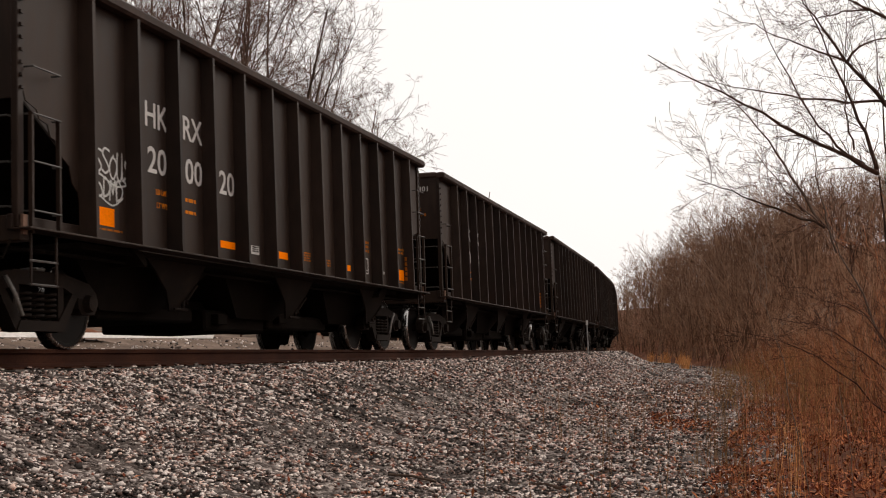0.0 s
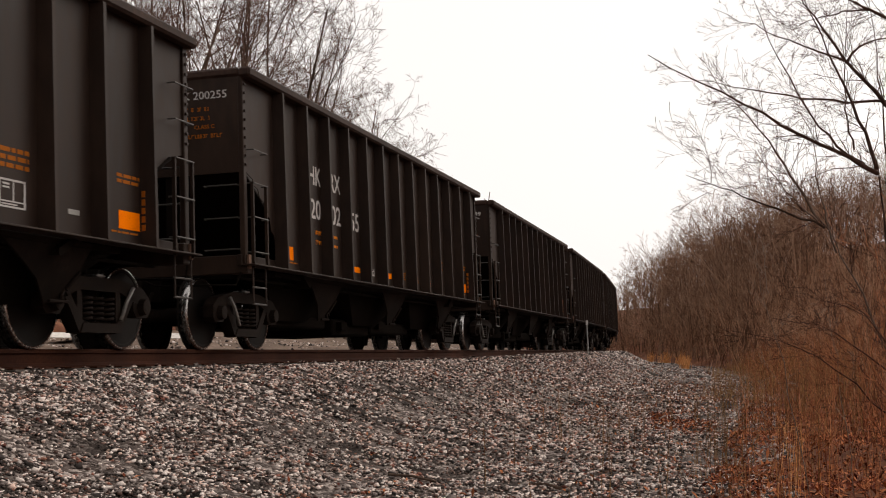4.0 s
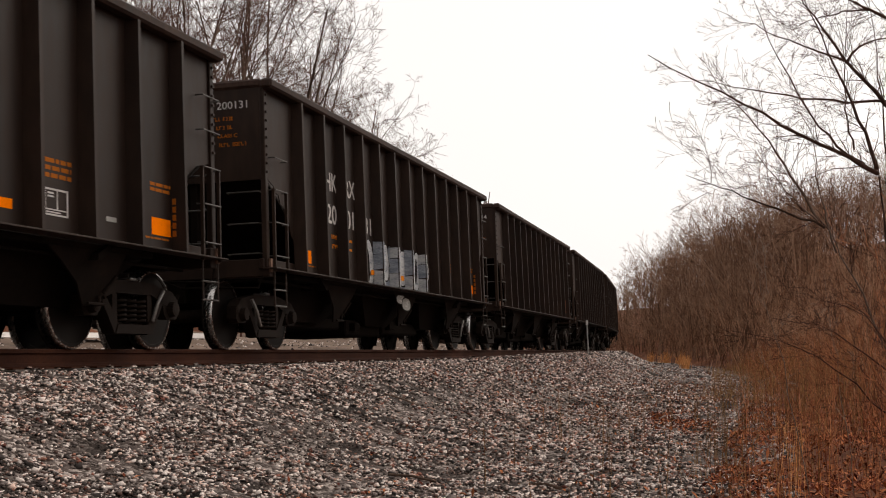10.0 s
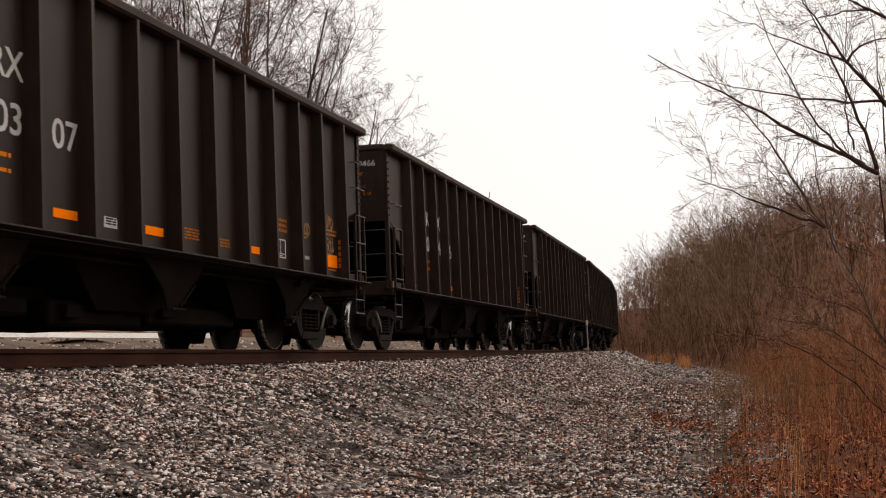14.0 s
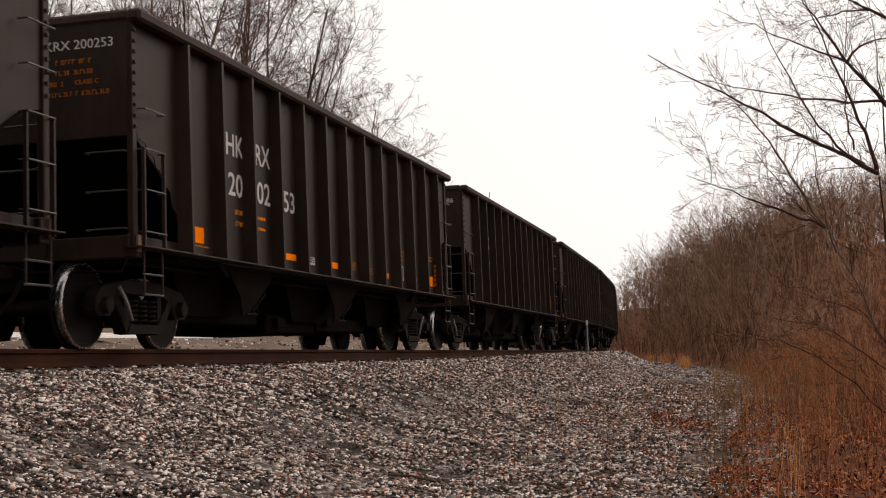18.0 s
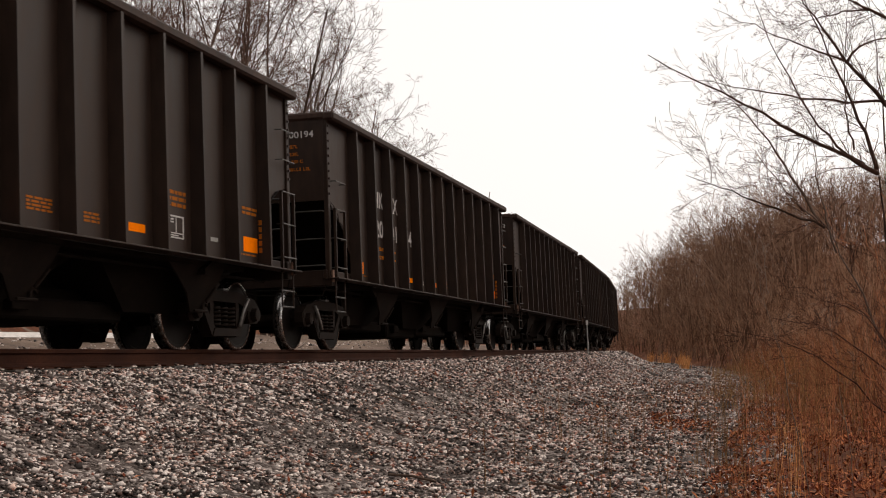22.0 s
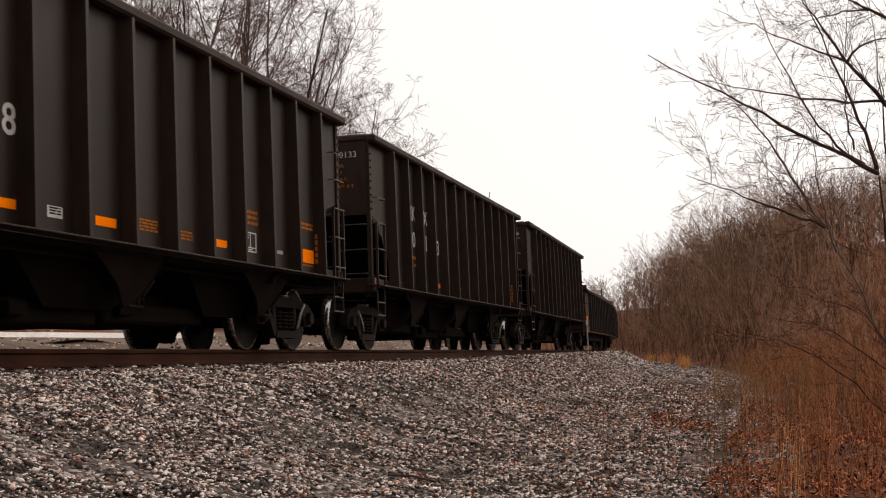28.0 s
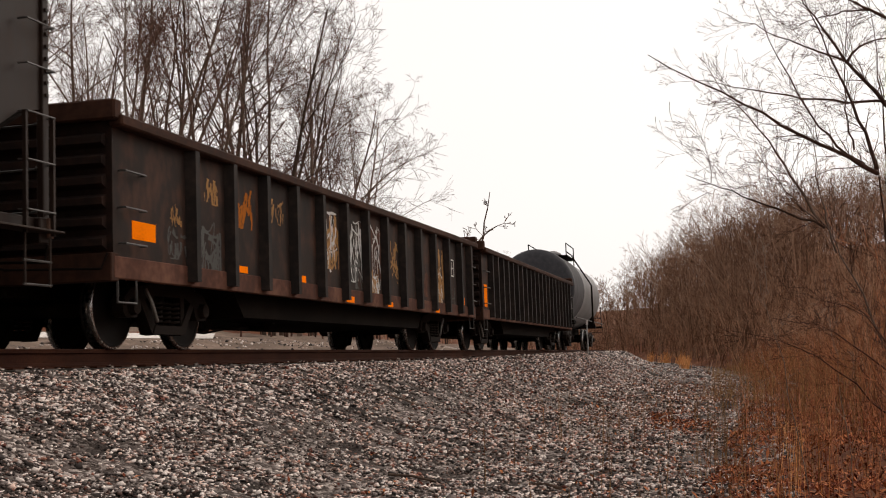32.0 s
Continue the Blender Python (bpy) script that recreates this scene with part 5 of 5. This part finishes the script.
def ribbon(g, pts, width, y):
    """A flat painted stroke through points of (x, z), with a smooth bend at each."""
    fine = []
    for i in range(len(pts) - 1):
        a, b, c, d = (pts[min(max(i + k, 0), len(pts) - 1)] for k in (-1, 0, 1, 2))
        for j in range(5):
            u = j / 5
            fine.append(tuple(b[k] + 0.5 * u * (c[k] - a[k] + u * (2 * a[k] - 5 * b[k] + 4 * c[k] - d[k] + u * (3 * (b[k] - c[k]) + d[k] - a[k]))) for k in (0, 1)))
    fine.append(pts[-1])
    k = len(g.v)
    for i, (x, z) in enumerate(fine):
        xa, za = fine[max(i - 1, 0)]
        xb, zb = fine[min(i + 1, len(fine) - 1)]
        d = math.hypot(xb - xa, zb - za) + 1e-6
        px, pz = -(zb - za) / d * width / 2, (xb - xa) / d * width / 2
        g.v.extend([(x + px, y, z + pz), (x - px, y, z - pz)])
    g.f.extend([(k + 2 * i, k + 2 * i + 2, k + 2 * i + 3, k + 2 * i + 1) for i in range(len(fine) - 1)])


def scrawl(car, x0, x1, z0, z1, seed, material=TAG_WHITE, width=0.018, strokes=5, y=SHEET - 0.003, fall=0.0):
    """A hand-sprayed mark of overlapping loops and hooks that spell nothing; fall lowers it along its length."""
    r = random.Random(seed)
    g = Geo()
    wide = (x1 - x0) / strokes
    for i in range(strokes):
        loop = LOOPS[r.randrange(len(LOOPS))]
        base, tall = z0 + r.uniform(0, 0.12) * (z1 - z0) - fall * i / strokes, (z1 - z0) * r.uniform(0.75, 1.0)
        ribbon(g, [(x0 + wide * (i + 1.15 * u), base + tall * v + 0.01 * r.uniform(-1, 1)) for u, v in loop], width, y - 0.0004 * i)
    ribbon(g, [(x0 + wide * 0.3, z0 + 0.04 - fall * 0.2), (x0 + (x1 - x0) * 0.6, z0 - 0.03 - fall * 0.7), (x1 + 0.02, z0 + 0.08 - fall)], width * 0.8, y - 0.003)
    tagged(part("graffiti", g, material, car, "sprayed graffiti strokes"), kind="stuff")


TRAIN = []
first = hopper_car()
for i, number in enumerate(NUMBERS):
    u = 18.80 + 15.0 * (i - 1)
    car = first if i == 0 else copy_thing(first, car_pose(u))
    TRAIN.append((car, u, 5.58))
for (car, u, _), number in zip(TRAIN, NUMBERS):
    car.matrix_basis = car_pose(u)
    number = number or "200238"
    for text, x, z in (("HK", -3.92, 2.505), ("RX", -3.015, 2.50), (number[:2], -3.905, 2.01), (number[2:4], -2.985, 2.005), (number[4:], -2.055, 1.995)):
        ob = part("lettering", lettering(text, 0.285, WHITE, 1.02) if text.isalpha() else lettering(text, 0.295, WHITE, 1.14), None, car, "white stencilled lettering")
        ob.location = (x, SHEET - 0.002, z)
    end_writing(car, number)
CARS = {n: c for n, (c, u, _) in zip(NUMBERS, TRAIN)}
scrawl(CARS["200020"], -5.26, -4.50, 1.72, 2.02, 3, TAG_WHITE, 0.024, 5, fall=0.08)
scrawl(CARS["200020"], -5.22, -4.70, 1.48, 1.74, 4, TAG_WHITE, 0.022, 4, fall=0.03)
scrawl(CARS["200301"], -0.55, 0.06, 1.52, 1.78, 6, TAG_WHITE, 0.026, 5, fall=0.12)
for x, z in ((0.32, 1.50), (1.30, 1.48), (2.22, 1.46)):
    scrawl(CARS["200299"], x, x + 0.40, z, z + 0.23, int(x * 50), TAG_WHITE, 0.018, 4)
for x, z, k in ((4.10, 1.60, 1), (5.10, 1.79, 2), (5.10, 1.43, 3)):
    scrawl(CARS["200307"], x, x + 0.42, z, z + 0.21, k, OCHRE, 0.022, 4)
scrawl(CARS["200419"], 3.2, 3.6, 1.62, 1.86, 9, TAG_GREY, 0.014, 3)


def flakes(car, x0, x1, z0, z1, seed, material, n, wide=0.05, y=-1.473):
    """Worn runs and blots of old spray paint, tapering and wandering."""
    r = random.Random(seed)
    g = Geo()
    for i in range(n * 2):
        x, z = r.uniform(x0, x1), r.uniform(z0 + (z1 - z0) * 0.3, z1)
        a = r.choice((-1.57, -1.57, -1.57, -1.5, -1.65, -1.8, -0.4)) + r.uniform(-0.25, 0.25)
        steps = r.randint(5, 12)
        w0 = wide * r.uniform(0.3, 1.25)
        last = None
        for k in range(steps):
            wd = w0 * (1 - 0.6 * k / steps) * r.uniform(0.5, 1.3)
            now = ((x - math.sin(a) * wd / 2, z + math.cos(a) * wd / 2), (x + math.sin(a) * wd / 2, z - math.cos(a) * wd / 2))
            if last:
                j = len(g.v)
                g.v.extend([(px, y - 0.0004 * (i % 3), pz) for px, pz in (last[0], now[0], now[1], last[1])])
                g.f.append((j, j + 1, j + 2, j + 3))
            last = now
            a += r.uniform(-0.4, 0.4)
            x = min(max(x + math.cos(a) * (z1 - z0) * 0.085, x0), x1)
            z = min(max(z + math.sin(a) * (z1 - z0) * 0.085, z0), z1)
    tagged(part("graffiti", g, material, car, "flaking worn graffiti"), kind="stuff")


def throw_up(car):
    """A row of crowded pale letters, no word: dark outlines, streaked fills, slits and patches."""
    r = random.Random(12)
    SLIT, step = UNDER_BLACK, 0
    for name, material, x0, x1, z0, z1, power, lean in (
            ("graffiti_band", TAG_GREY, -2.26, 1.30, 1.052, 1.17, 0.2, 0.0), ("graffiti", TAG_PALE, -2.27, -1.82, 1.06, 1.79, 0.9, -0.05), ("graffiti_slit", SLIT, -2.22, -2.05, 1.10, 1.66, 1.0, -0.02),
            ("graffiti", TAG_GREY, -1.81, -1.31, 1.06, 1.79, 0.45, 0.03), ("graffiti_slit", SLIT, -1.62, -1.33, 1.49, 1.54, 0.3, 0.0), ("graffiti", TAG_PALE, -1.30, -0.95, 1.16, 1.78, 0.8, 0.0),
            ("graffiti", TAG_GREY, -0.76, -0.44, 1.06, 1.44, 0.3, 0.02), ("graffiti", TAG_GREY, -0.97, -0.45, 1.37, 1.79, 0.7, -0.08), ("graffiti", TAG_PALE, -0.47, -0.10, 1.45, 1.77, 0.9, 0.05),
            ("graffiti", TAG_PALE, -0.30, 0.14, 1.12, 1.75, 0.6, 0.03), ("graffiti", TAG_GREY, 0.14, 0.55, 1.07, 1.77, 0.35, 0.0)):
        step = paint_shape(car, r, name, material, x0, x1, z0, z1, power, lean, step)
    for name, material, x0, x1, z0, z1, power, lean in (
            ("graffiti", TAG_PALE, 0.57, 1.10, 1.08, 1.79, 1.0, 0.03), ("graffiti_slit", SLIT, 0.72, 0.86, 1.18, 1.68, 1.0, 0.03), ("graffiti", TAG_GREY, 1.10, 1.44, 1.06, 1.31, 0.4, 0.0),
            ("graffiti_patch", ORANGE_FRESH, -2.05, -1.86, 1.215, 1.295, 0.35, 0.0), ("graffiti_patch", ORANGE_FRESH, -0.26, -0.06, 1.21, 1.298, 0.35, 0.0)):
        step = paint_shape(car, r, name, material, x0, x1, z0, z1, power, lean, step)
    for x0, x1, z0, z1 in ((-0.20, 0.36, 0.81, 0.965), (0.16, 0.70, 0.70, 0.92)):
        step = paint_shape(car, r, "graffiti", FADED, x0, x1, z0, z1, 0.8, 0.0, step, -1.36)
    # the paint runs on over the faces of the posts
    for i, x in enumerate(RIBS):
        if not -2.0 < x < 1.3:
            continue
        for z0, z1, material in ((1.06, 1.30, TAG_PALE), (1.31, 1.56, TAG_GREY), (1.57, 1.78 - 0.03 * (i % 2), TAG_PALE if i % 2 else TAG_GREY)):
            skew = r.uniform(-0.02, 0.02)
            near, face = [(x - 0.0525, -1.472), (x - 0.0325, -1.630)], [(x - 0.024, -1.6485), (x + 0.024, -1.6485)]
            for (xa, ya), (xb, yb) in (near, face):
                part("graffiti", Geo().hull([(xa, ya, z0), (xb, yb, z0 + skew), (xb, yb, z1 + skew), (xa, ya, z1)], [(xa - 0.001, ya - 0.001, z0), (xb - 0.001, yb - 0.001, z0 + skew), (xb - 0.001, yb - 0.001, z1 + skew), (xa - 0.001, ya - 0.001, z1)]), material, car)
    ring = Geo().tube([(1.64 + 0.15 * math.cos(a * 0.4), SHEET - 0.004, 1.47 + 0.17 * math.sin(a * 0.4)) for a in range(16)], 0.012, 4)
    ring.tube([(1.56, SHEET - 0.004, 1.33), (1.66, SHEET - 0.004, 1.60), (1.70, SHEET - 0.004, 1.36), (1.76, SHEET - 0.004, 1.52)], 0.010, 4)
    part("graffiti", ring, TAG_WHITE, car, "small round sprayed mark")


def paint_shape(car, r, name, material, x0, x1, z0, z1, power, lean, step, y=SHEET):
    """One rounded field of paint with a dark edge and thin pale runs across it; returns the next layer."""
    a, b, cx, cz = (x1 - x0) / 2, (z1 - z0) / 2, (x0 + x1) / 2, (z0 + z1) / 2
    plain = name != "graffiti"
    for title, paint_, grow, out in ((("graffiti_outline", UNDER_BLACK, 0.022, 0),) if not plain else ()) + ((name, material, 0.0, 1),):
        ring = []
        for k in range(26):
            c, q = math.cos(k * math.pi / 13), math.sin(k * math.pi / 13)
            wob = 1 + r.uniform(-0.03, 0.03)
            z = cz + (b + grow) * math.copysign(abs(q) ** power, q) * wob
            ring.append((cx + (a + grow) * math.copysign(abs(c) ** power, c) * wob + lean * q, max(1.053, z) if y == SHEET else z))
        level = y - 0.0012 - 0.0009 * (2 * step + out)
        part(title, Geo().slab(ring, "y", level - 0.0005, level), paint_, car)
    if not plain:
        runs = Geo()
        level = y - 0.0012 - 0.0009 * (2 * step + 1) - 0.0007
        for k in range(int(4 + 12 * b)):
            z, w = r.uniform(cz - b * 0.85, cz + b * 0.85), r.uniform(0.25, 0.8) * a
            x, h = cx + r.uniform(-0.3, 0.3) * a + lean * (z - cz) / b, r.uniform(0.006, 0.016)
            w *= 1 - 0.6 * abs(z - cz) / b
            runs.slab([(x - w, z), (x, z - h), (x + w, z + r.uniform(-0.02, 0.02)), (x, z + h)], "y", level - 0.0004, level)
        tagged(part("graffiti_run", runs, TAG_WHITE if material is not TAG_PALE else TAG_GREY, car), kind="stuff")
    return step + 1


throw_up(CARS["200131"])


def gondola(label, reach, posts, height, group):
    car = thing("gondola_car", label, "gondola car", group)
    for q in (-1, 1):
        a, b = (-1.47, -1.455) if q < 0 else (1.455, 1.47)
        part("side_sheet", Geo().box(-reach, reach, a, b, 0.90, height - 0.08), GON_SIDE, car, "rust-streaked black side sheet")
        part("top_chord", Geo().box(-reach - 0.02, reach + 0.02, min(q * 1.44, q * 1.60), max(q * 1.44, q * 1.60), height - 0.12, height, 0.02), RUST, car, "rusty top chord")
        part("side_sill", Geo().box(-reach, reach, min(q * 1.40, q * 1.485), max(q * 1.40, q * 1.485), 0.69, 0.92, 0.01), RUST_RED, car, "red-rusted side sill")
        for x in posts:
            part("side_post", Geo().slab([(x - 0.10, q * 1.47), (x + 0.10, q * 1.47), (x + 0.055, q * 1.59), (x - 0.055, q * 1.59)], "z", 0.74, height - 0.12), GON_POST, car)
        for e in (-1, 1):
            for z in (1.05, 1.42, 1.80):
                part("grab_iron", Geo().tube([(e * (reach - 0.12), q * 1.47, z), (e * (reach - 0.12), q * 1.55, z), (e * (reach - 0.58), q * 1.55, z), (e * (reach - 0.58), q * 1.47, z)], 0.012, 6), GRAB, car)
            part("step", Geo().tube([(e * (reach - 0.10), q * 1.46, 0.72), (e * (reach - 0.10), q * 1.46, 0.45), (e * (reach - 0.50), q * 1.46, 0.45), (e * (reach - 0.50), q * 1.46, 0.72)], 0.014, 6), GRAB, car)
    for e in (-1, 1):
        g = Geo().box(min(e * reach, e * (reach - 0.03)), max(e * reach, e * (reach - 0.03)), -1.46, 1.46, 0.75, height + 0.05)
        for i in range(6):
            z = 0.98 + i * (height - 1.1) / 6
            part("end_rib", Geo().slab([(e * reach, z), (e * (reach + 0.09), z + 0.04), (e * (reach + 0.09), z + 0.11), (e * reach, z + 0.15)], "y", -1.40, 1.40), END_RUST, car)
        part("end_wall", g, END_RUST, car, "rusty corrugated end wall")
        part("end_chord", Geo().box(min(e * (reach - 0.05), e * (reach + 0.11)), max(e * (reach - 0.05), e * (reach + 0.11)), -1.56, 1.56, height - 0.06, height + 0.15, 0.02), RUST, car)
        part("end_sill", Geo().box(min(e * (reach - 0.1), e * (reach + 0.06)), max(e * (reach - 0.1), e * (reach + 0.06)), -1.48, 1.48, 0.66, 0.95, 0.01), RUST, car)
        add_coupler(car, e * (reach + 0.02), e)
    part("floor", Geo().box(-reach, reach, -1.45, 1.45, 0.92, 1.0), RUST, car)
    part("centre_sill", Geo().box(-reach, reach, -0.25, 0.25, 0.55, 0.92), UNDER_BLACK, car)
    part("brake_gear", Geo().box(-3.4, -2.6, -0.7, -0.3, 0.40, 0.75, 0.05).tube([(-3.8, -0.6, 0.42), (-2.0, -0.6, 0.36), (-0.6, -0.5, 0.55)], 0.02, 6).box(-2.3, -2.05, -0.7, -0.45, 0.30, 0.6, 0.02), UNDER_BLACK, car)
    # its near-black holds the shade beneath the floor
    part("underframe", Geo().slab([(-reach + 3.4, 0.90), (reach - 3.4, 0.90), (reach - 3.9, 0.40), (-reach + 3.9, 0.40)], "y", -1.22, 1.22), UNDER_BLACK, car, "black underframe with shade in its colour")
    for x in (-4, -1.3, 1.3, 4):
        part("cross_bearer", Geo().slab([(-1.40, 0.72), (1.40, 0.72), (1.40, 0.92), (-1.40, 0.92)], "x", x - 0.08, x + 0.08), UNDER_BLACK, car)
    add_trucks(car, reach - 2.05)
    return car


GON_POSTS = [-6.40 + i * 1.087 for i in range(13)] + [7.55]
gon = gondola("rusty black gondola car with faded ochre lettering and graffiti", 8.18, GON_POSTS, 2.36, "gondola cars of the train")
TRAIN.append((gon, 334.95, 6.1))
for x0, x1, z0, z1, y in ((-7.78, -7.25, 1.12, 1.315, -1.471), (-5.08, -4.72, 0.935, 1.02, -1.471), (-2.96, -2.61, 0.925, 1.02, -1.471), (-0.84, -0.46, 0.715, 0.81, -1.487), (1.40, 1.70, 0.715, 0.80, -1.487), (4.66, 4.95, 0.71, 0.79, -1.487), (6.92, 7.22, 0.94, 1.10, -1.471)):
    plate(gon, "reflector", ORANGE, x0, x1, z0, z1, y, "bright orange reflector")


for x0, x1, z0, z1, k, m, n, wd in ((-5.98, -5.62, 1.70, 2.02, 31, OCHRE, 7, 0.06), (-4.98, -4.55, 1.50, 2.02, 32, ORANGE_TEXT, 10, 0.06), (-3.90, -3.45, 1.66, 2.0, 33, OCHRE, 7, 0.05), (-6.28, -5.55, 0.80, 1.50, 34, FADED_GREY, 16, 0.07), (-6.95, -6.5, 0.98, 1.35, 30, FADED_GREY, 7, 0.05),
                                (-6.95, -6.6, 1.35, 1.6, 29, OCHRE, 5, 0.04), (-1.85, -1.15, 1.20, 2.05, 35, OCHRE, 12, 0.08), (-1.85, -1.2, 1.15, 2.05, 36, TAG_WHITE, 9, 0.05), (-0.75, 0.02, 1.05, 2.05, 37, TAG_WHITE, 16, 0.06), (-0.7, 0.0, 0.95, 1.6, 28, FADED_GREY, 8, 0.06),
                                (0.26, 1.06, 1.15, 2.05, 38, RUST_RED, 12, 0.14), (0.28, 1.04, 0.95, 2.1, 39, TAG_WHITE, 16, 0.06), (0.35, 0.95, 0.72, 1.35, 27, OCHRE, 14, 0.09), (0.5, 0.9, 0.70, 1.3, 26, TAG_WHITE, 8, 0.07), (1.34, 2.12, 1.15, 1.95, 40, OCHRE, 9, 0.08), (1.3, 1.6, 1.05, 1.6, 25, TAG_WHITE, 5, 0.03),
                                (3.5, 4.2, 1.0, 1.6, 41, RUST_RED, 9, 0.1), (4.62, 5.40, 0.85, 2.0, 42, OCHRE, 14, 0.11), (4.7, 5.3, 0.9, 1.7, 24, TAG_WHITE, 5, 0.04), (3.6, 3.9, 1.0, 1.5, 44, FADED_GREY, 5, 0.04), (5.8, 6.5, 0.85, 1.3, 45, FADED_GREY, 6, 0.03)):
    flakes(gon, x0, x1, z0, z1, k, m, n, wd)
frame_lines = Geo()
for x0, x1, z0, z1 in ((5.95, 5.98, 1.50, 1.86), (6.30, 6.33, 1.50, 1.86), (5.95, 6.33, 1.83, 1.86), (5.95, 6.33, 1.66, 1.69), (5.95, 6.33, 1.50, 1.53), (6.12, 6.14, 1.55, 1.8)):
    frame_lines.box(x0, x1, -1.475, -1.471, z0, z1)
part("stencil_frame", frame_lines, WHITE, gon, "white framed stencil")
gear = Geo().box(-5.0, -3.9, -0.75, -0.35, 0.50, 0.78, 0.05).box(-4.35, -4.15, -0.7, -0.5, 0.24, 0.52, 0.03).box(-4.9, -4.5, -0.68, -0.45, 0.32, 0.52, 0.04)
gear.tube([(-5.6, -0.6, 0.36), (-5.0, -0.62, 0.25), (-4.2, -0.62, 0.22), (-3.0, -0.6, 0.33), (-1.6, -0.55, 0.45)], 0.016, 6)
gear.tube([(-5.4, -0.7, 0.50), (-3.2, -0.7, 0.44), (-0.8, -0.6, 0.52)], 0.022, 6)
gear.tube([(-5.0, -0.9, 0.72), (-4.9, -0.9, 0.26)], 0.014, 6)
part("brake_gear", gear, UNDER_BLACK, gon)
gon2 = gondola("rust-brown gondola car with many side posts", 7.95, [-7.1 + i * 0.71 for i in range(21)], 2.34, "gondola cars of the train")
for x in (-6.7, -3.9, -3.2, -2.5, -1.1):
    scrawl(gon2, x, x + 0.4, 1.1, 1.9, int(x * 10) % 97, TAG_GREY, 0.024, 3, -1.473)
plate(gon2, "reflector", ORANGE, -7.75, -7.4, 0.98, 1.5, -1.471, "faded orange reflector")
TRAIN.append((gon2, 351.95, 5.9))


def tank_car():
    car = thing("tank_car", "grey tank car with a dark end", "tank car")
    R, L, C = 1.42, 5.6, 2.33
    rings = [(-L - 0.42 + 0.42 * (1 - math.cos(a)), R * math.sin(a)) for a in (0.12, 0.35, 0.6, 0.85, 1.1, 1.35, 1.5708)]
    part("tank_head", Geo().lathe(rings + [(-L + 0.25, R)], 36, "x", (0, 0, C)), TANK_DARK, car, "dark tank head", True)
    part("tank_shell", Geo().lathe([(-L + 0.2, R + 0.006), (-1.9, R + 0.006), (-1.9, R + 0.02), (-1.8, R + 0.02), (-1.8, R + 0.006), (1.8, R + 0.006), (L, R + 0.006)] + [(L + 0.42 * math.sin(a), R * math.cos(a)) for a in (0.3, 0.6, 0.9, 1.2, 1.45)], 36, "x", (0, 0, C)), TANK_GREY, car, "light grey tank shell", True)
    part("centre_sill", Geo().box(-6.5, 6.5, -0.35, 0.35, 0.62, 0.98, 0.02), UNDER_BLACK, car)
    for e in (-1, 1):
        part("saddle", Geo().slab([(-1.3, 0.95), (1.3, 0.95), (1.15, 1.6), (0.5, 1.05), (-0.5, 1.05), (-1.15, 1.6)], "x", e * 4.7 - 0.2, e * 4.7 + 0.2), UNDER_BLACK, car)
        part("end_platform", Geo().box(min(e * 5.9, e * 6.6), max(e * 5.9, e * 6.6), -1.45, 1.45, 0.98, 1.06, 0.01), UNDER_BLACK, car)
        rail = Geo()
        for y in (-1.4, 1.4):
            rail.tube([(e * 6.5, y, 1.05), (e * 6.5, y, 1.95)], 0.02, 6)
        rail.tube([(e * 6.5, -1.4, 1.45), (e * 6.5, 1.4, 1.45)], 0.02, 6)
        part("end_railing", rail, GRAB, car)
        add_coupler(car, e * 6.55, e)
    part("manway", Geo().lathe([(-0.05, 0.35), (0.25, 0.35), (0.30, 0.28), (0.38, 0.1)], 18, "z", (0.4, 0, C + R)), TANK_GREY, car)
    for y in (-0.75, 0.75):
        top = Geo()
        for z in (0.28, 0.62):
            top.tube([(-1.6, y, C + R + z - 0.1), (1.4, y, C + R + z - 0.1)], 0.022, 6)
        for x in (-1.6, 1.4):
            top.tube([(x, y, C + 1.15), (x, y, C + R + 0.52)], 0.022, 6)
        part("top_railing", top, UNDER_BLACK, car, "dark walkway railing")
    part("walkway", Geo().box(-1.7, 1.5, -0.8, 0.8, C + R + 0.0, C + R + 0.04), UNDER_BLACK, car)
    lad = Geo()
    for x in (0.0, 0.4):
        lad.tube([(x, -1.55, 1.0), (x, -1.55, C + 0.3), (x, -0.8, C + R + 0.1)], 0.02, 6)
    for i in range(8):
        lad.tube([(0, -1.55, 1.1 + i * 0.22), (0.4, -1.55, 1.1 + i * 0.22)], 0.012, 5)
    part("side_ladder", lad, UNDER_BLACK, car)
    part("side_handrail", Geo().tube([(-6.3, -1.50, 1.15), (6.3, -1.50, 1.15)], 0.02, 6), GRAB, car)
    add_trucks(car, 4.7)
    return car


TRAIN.append((tank_car(), 367.6, 4.7))


# ---------------------------------------------------------------- what moves
def motions():
    times = [i * 0.5 for i in range(65)]
    for ob, u, half in TRAIN:
        walk(ob, [(t, car_pose(u - run(t), half)) for t in times])
        for axle in [q for q in ob.children if q.name.startswith("wheelset")]:
            place = axle.matrix_basis.translation.copy()
            spin = []
            for i in range(961):
                t = i / 30
                if -12 < u - run(t) < 75:
                    spin.append((t, Matrix.Translation(place) @ Matrix.Rotation(-run(t) / 0.457, 4, "Y")))
            if not spin:
                spin = [(0.0, Matrix.Translation(place))]
            spin = ([(0.0, spin[0][1])] if spin[0][0] > 0.01 else []) + spin + ([(32.0, spin[-1][1])] if spin[-1][0] < 31.99 else [])
            walk(axle, spin)


motions()
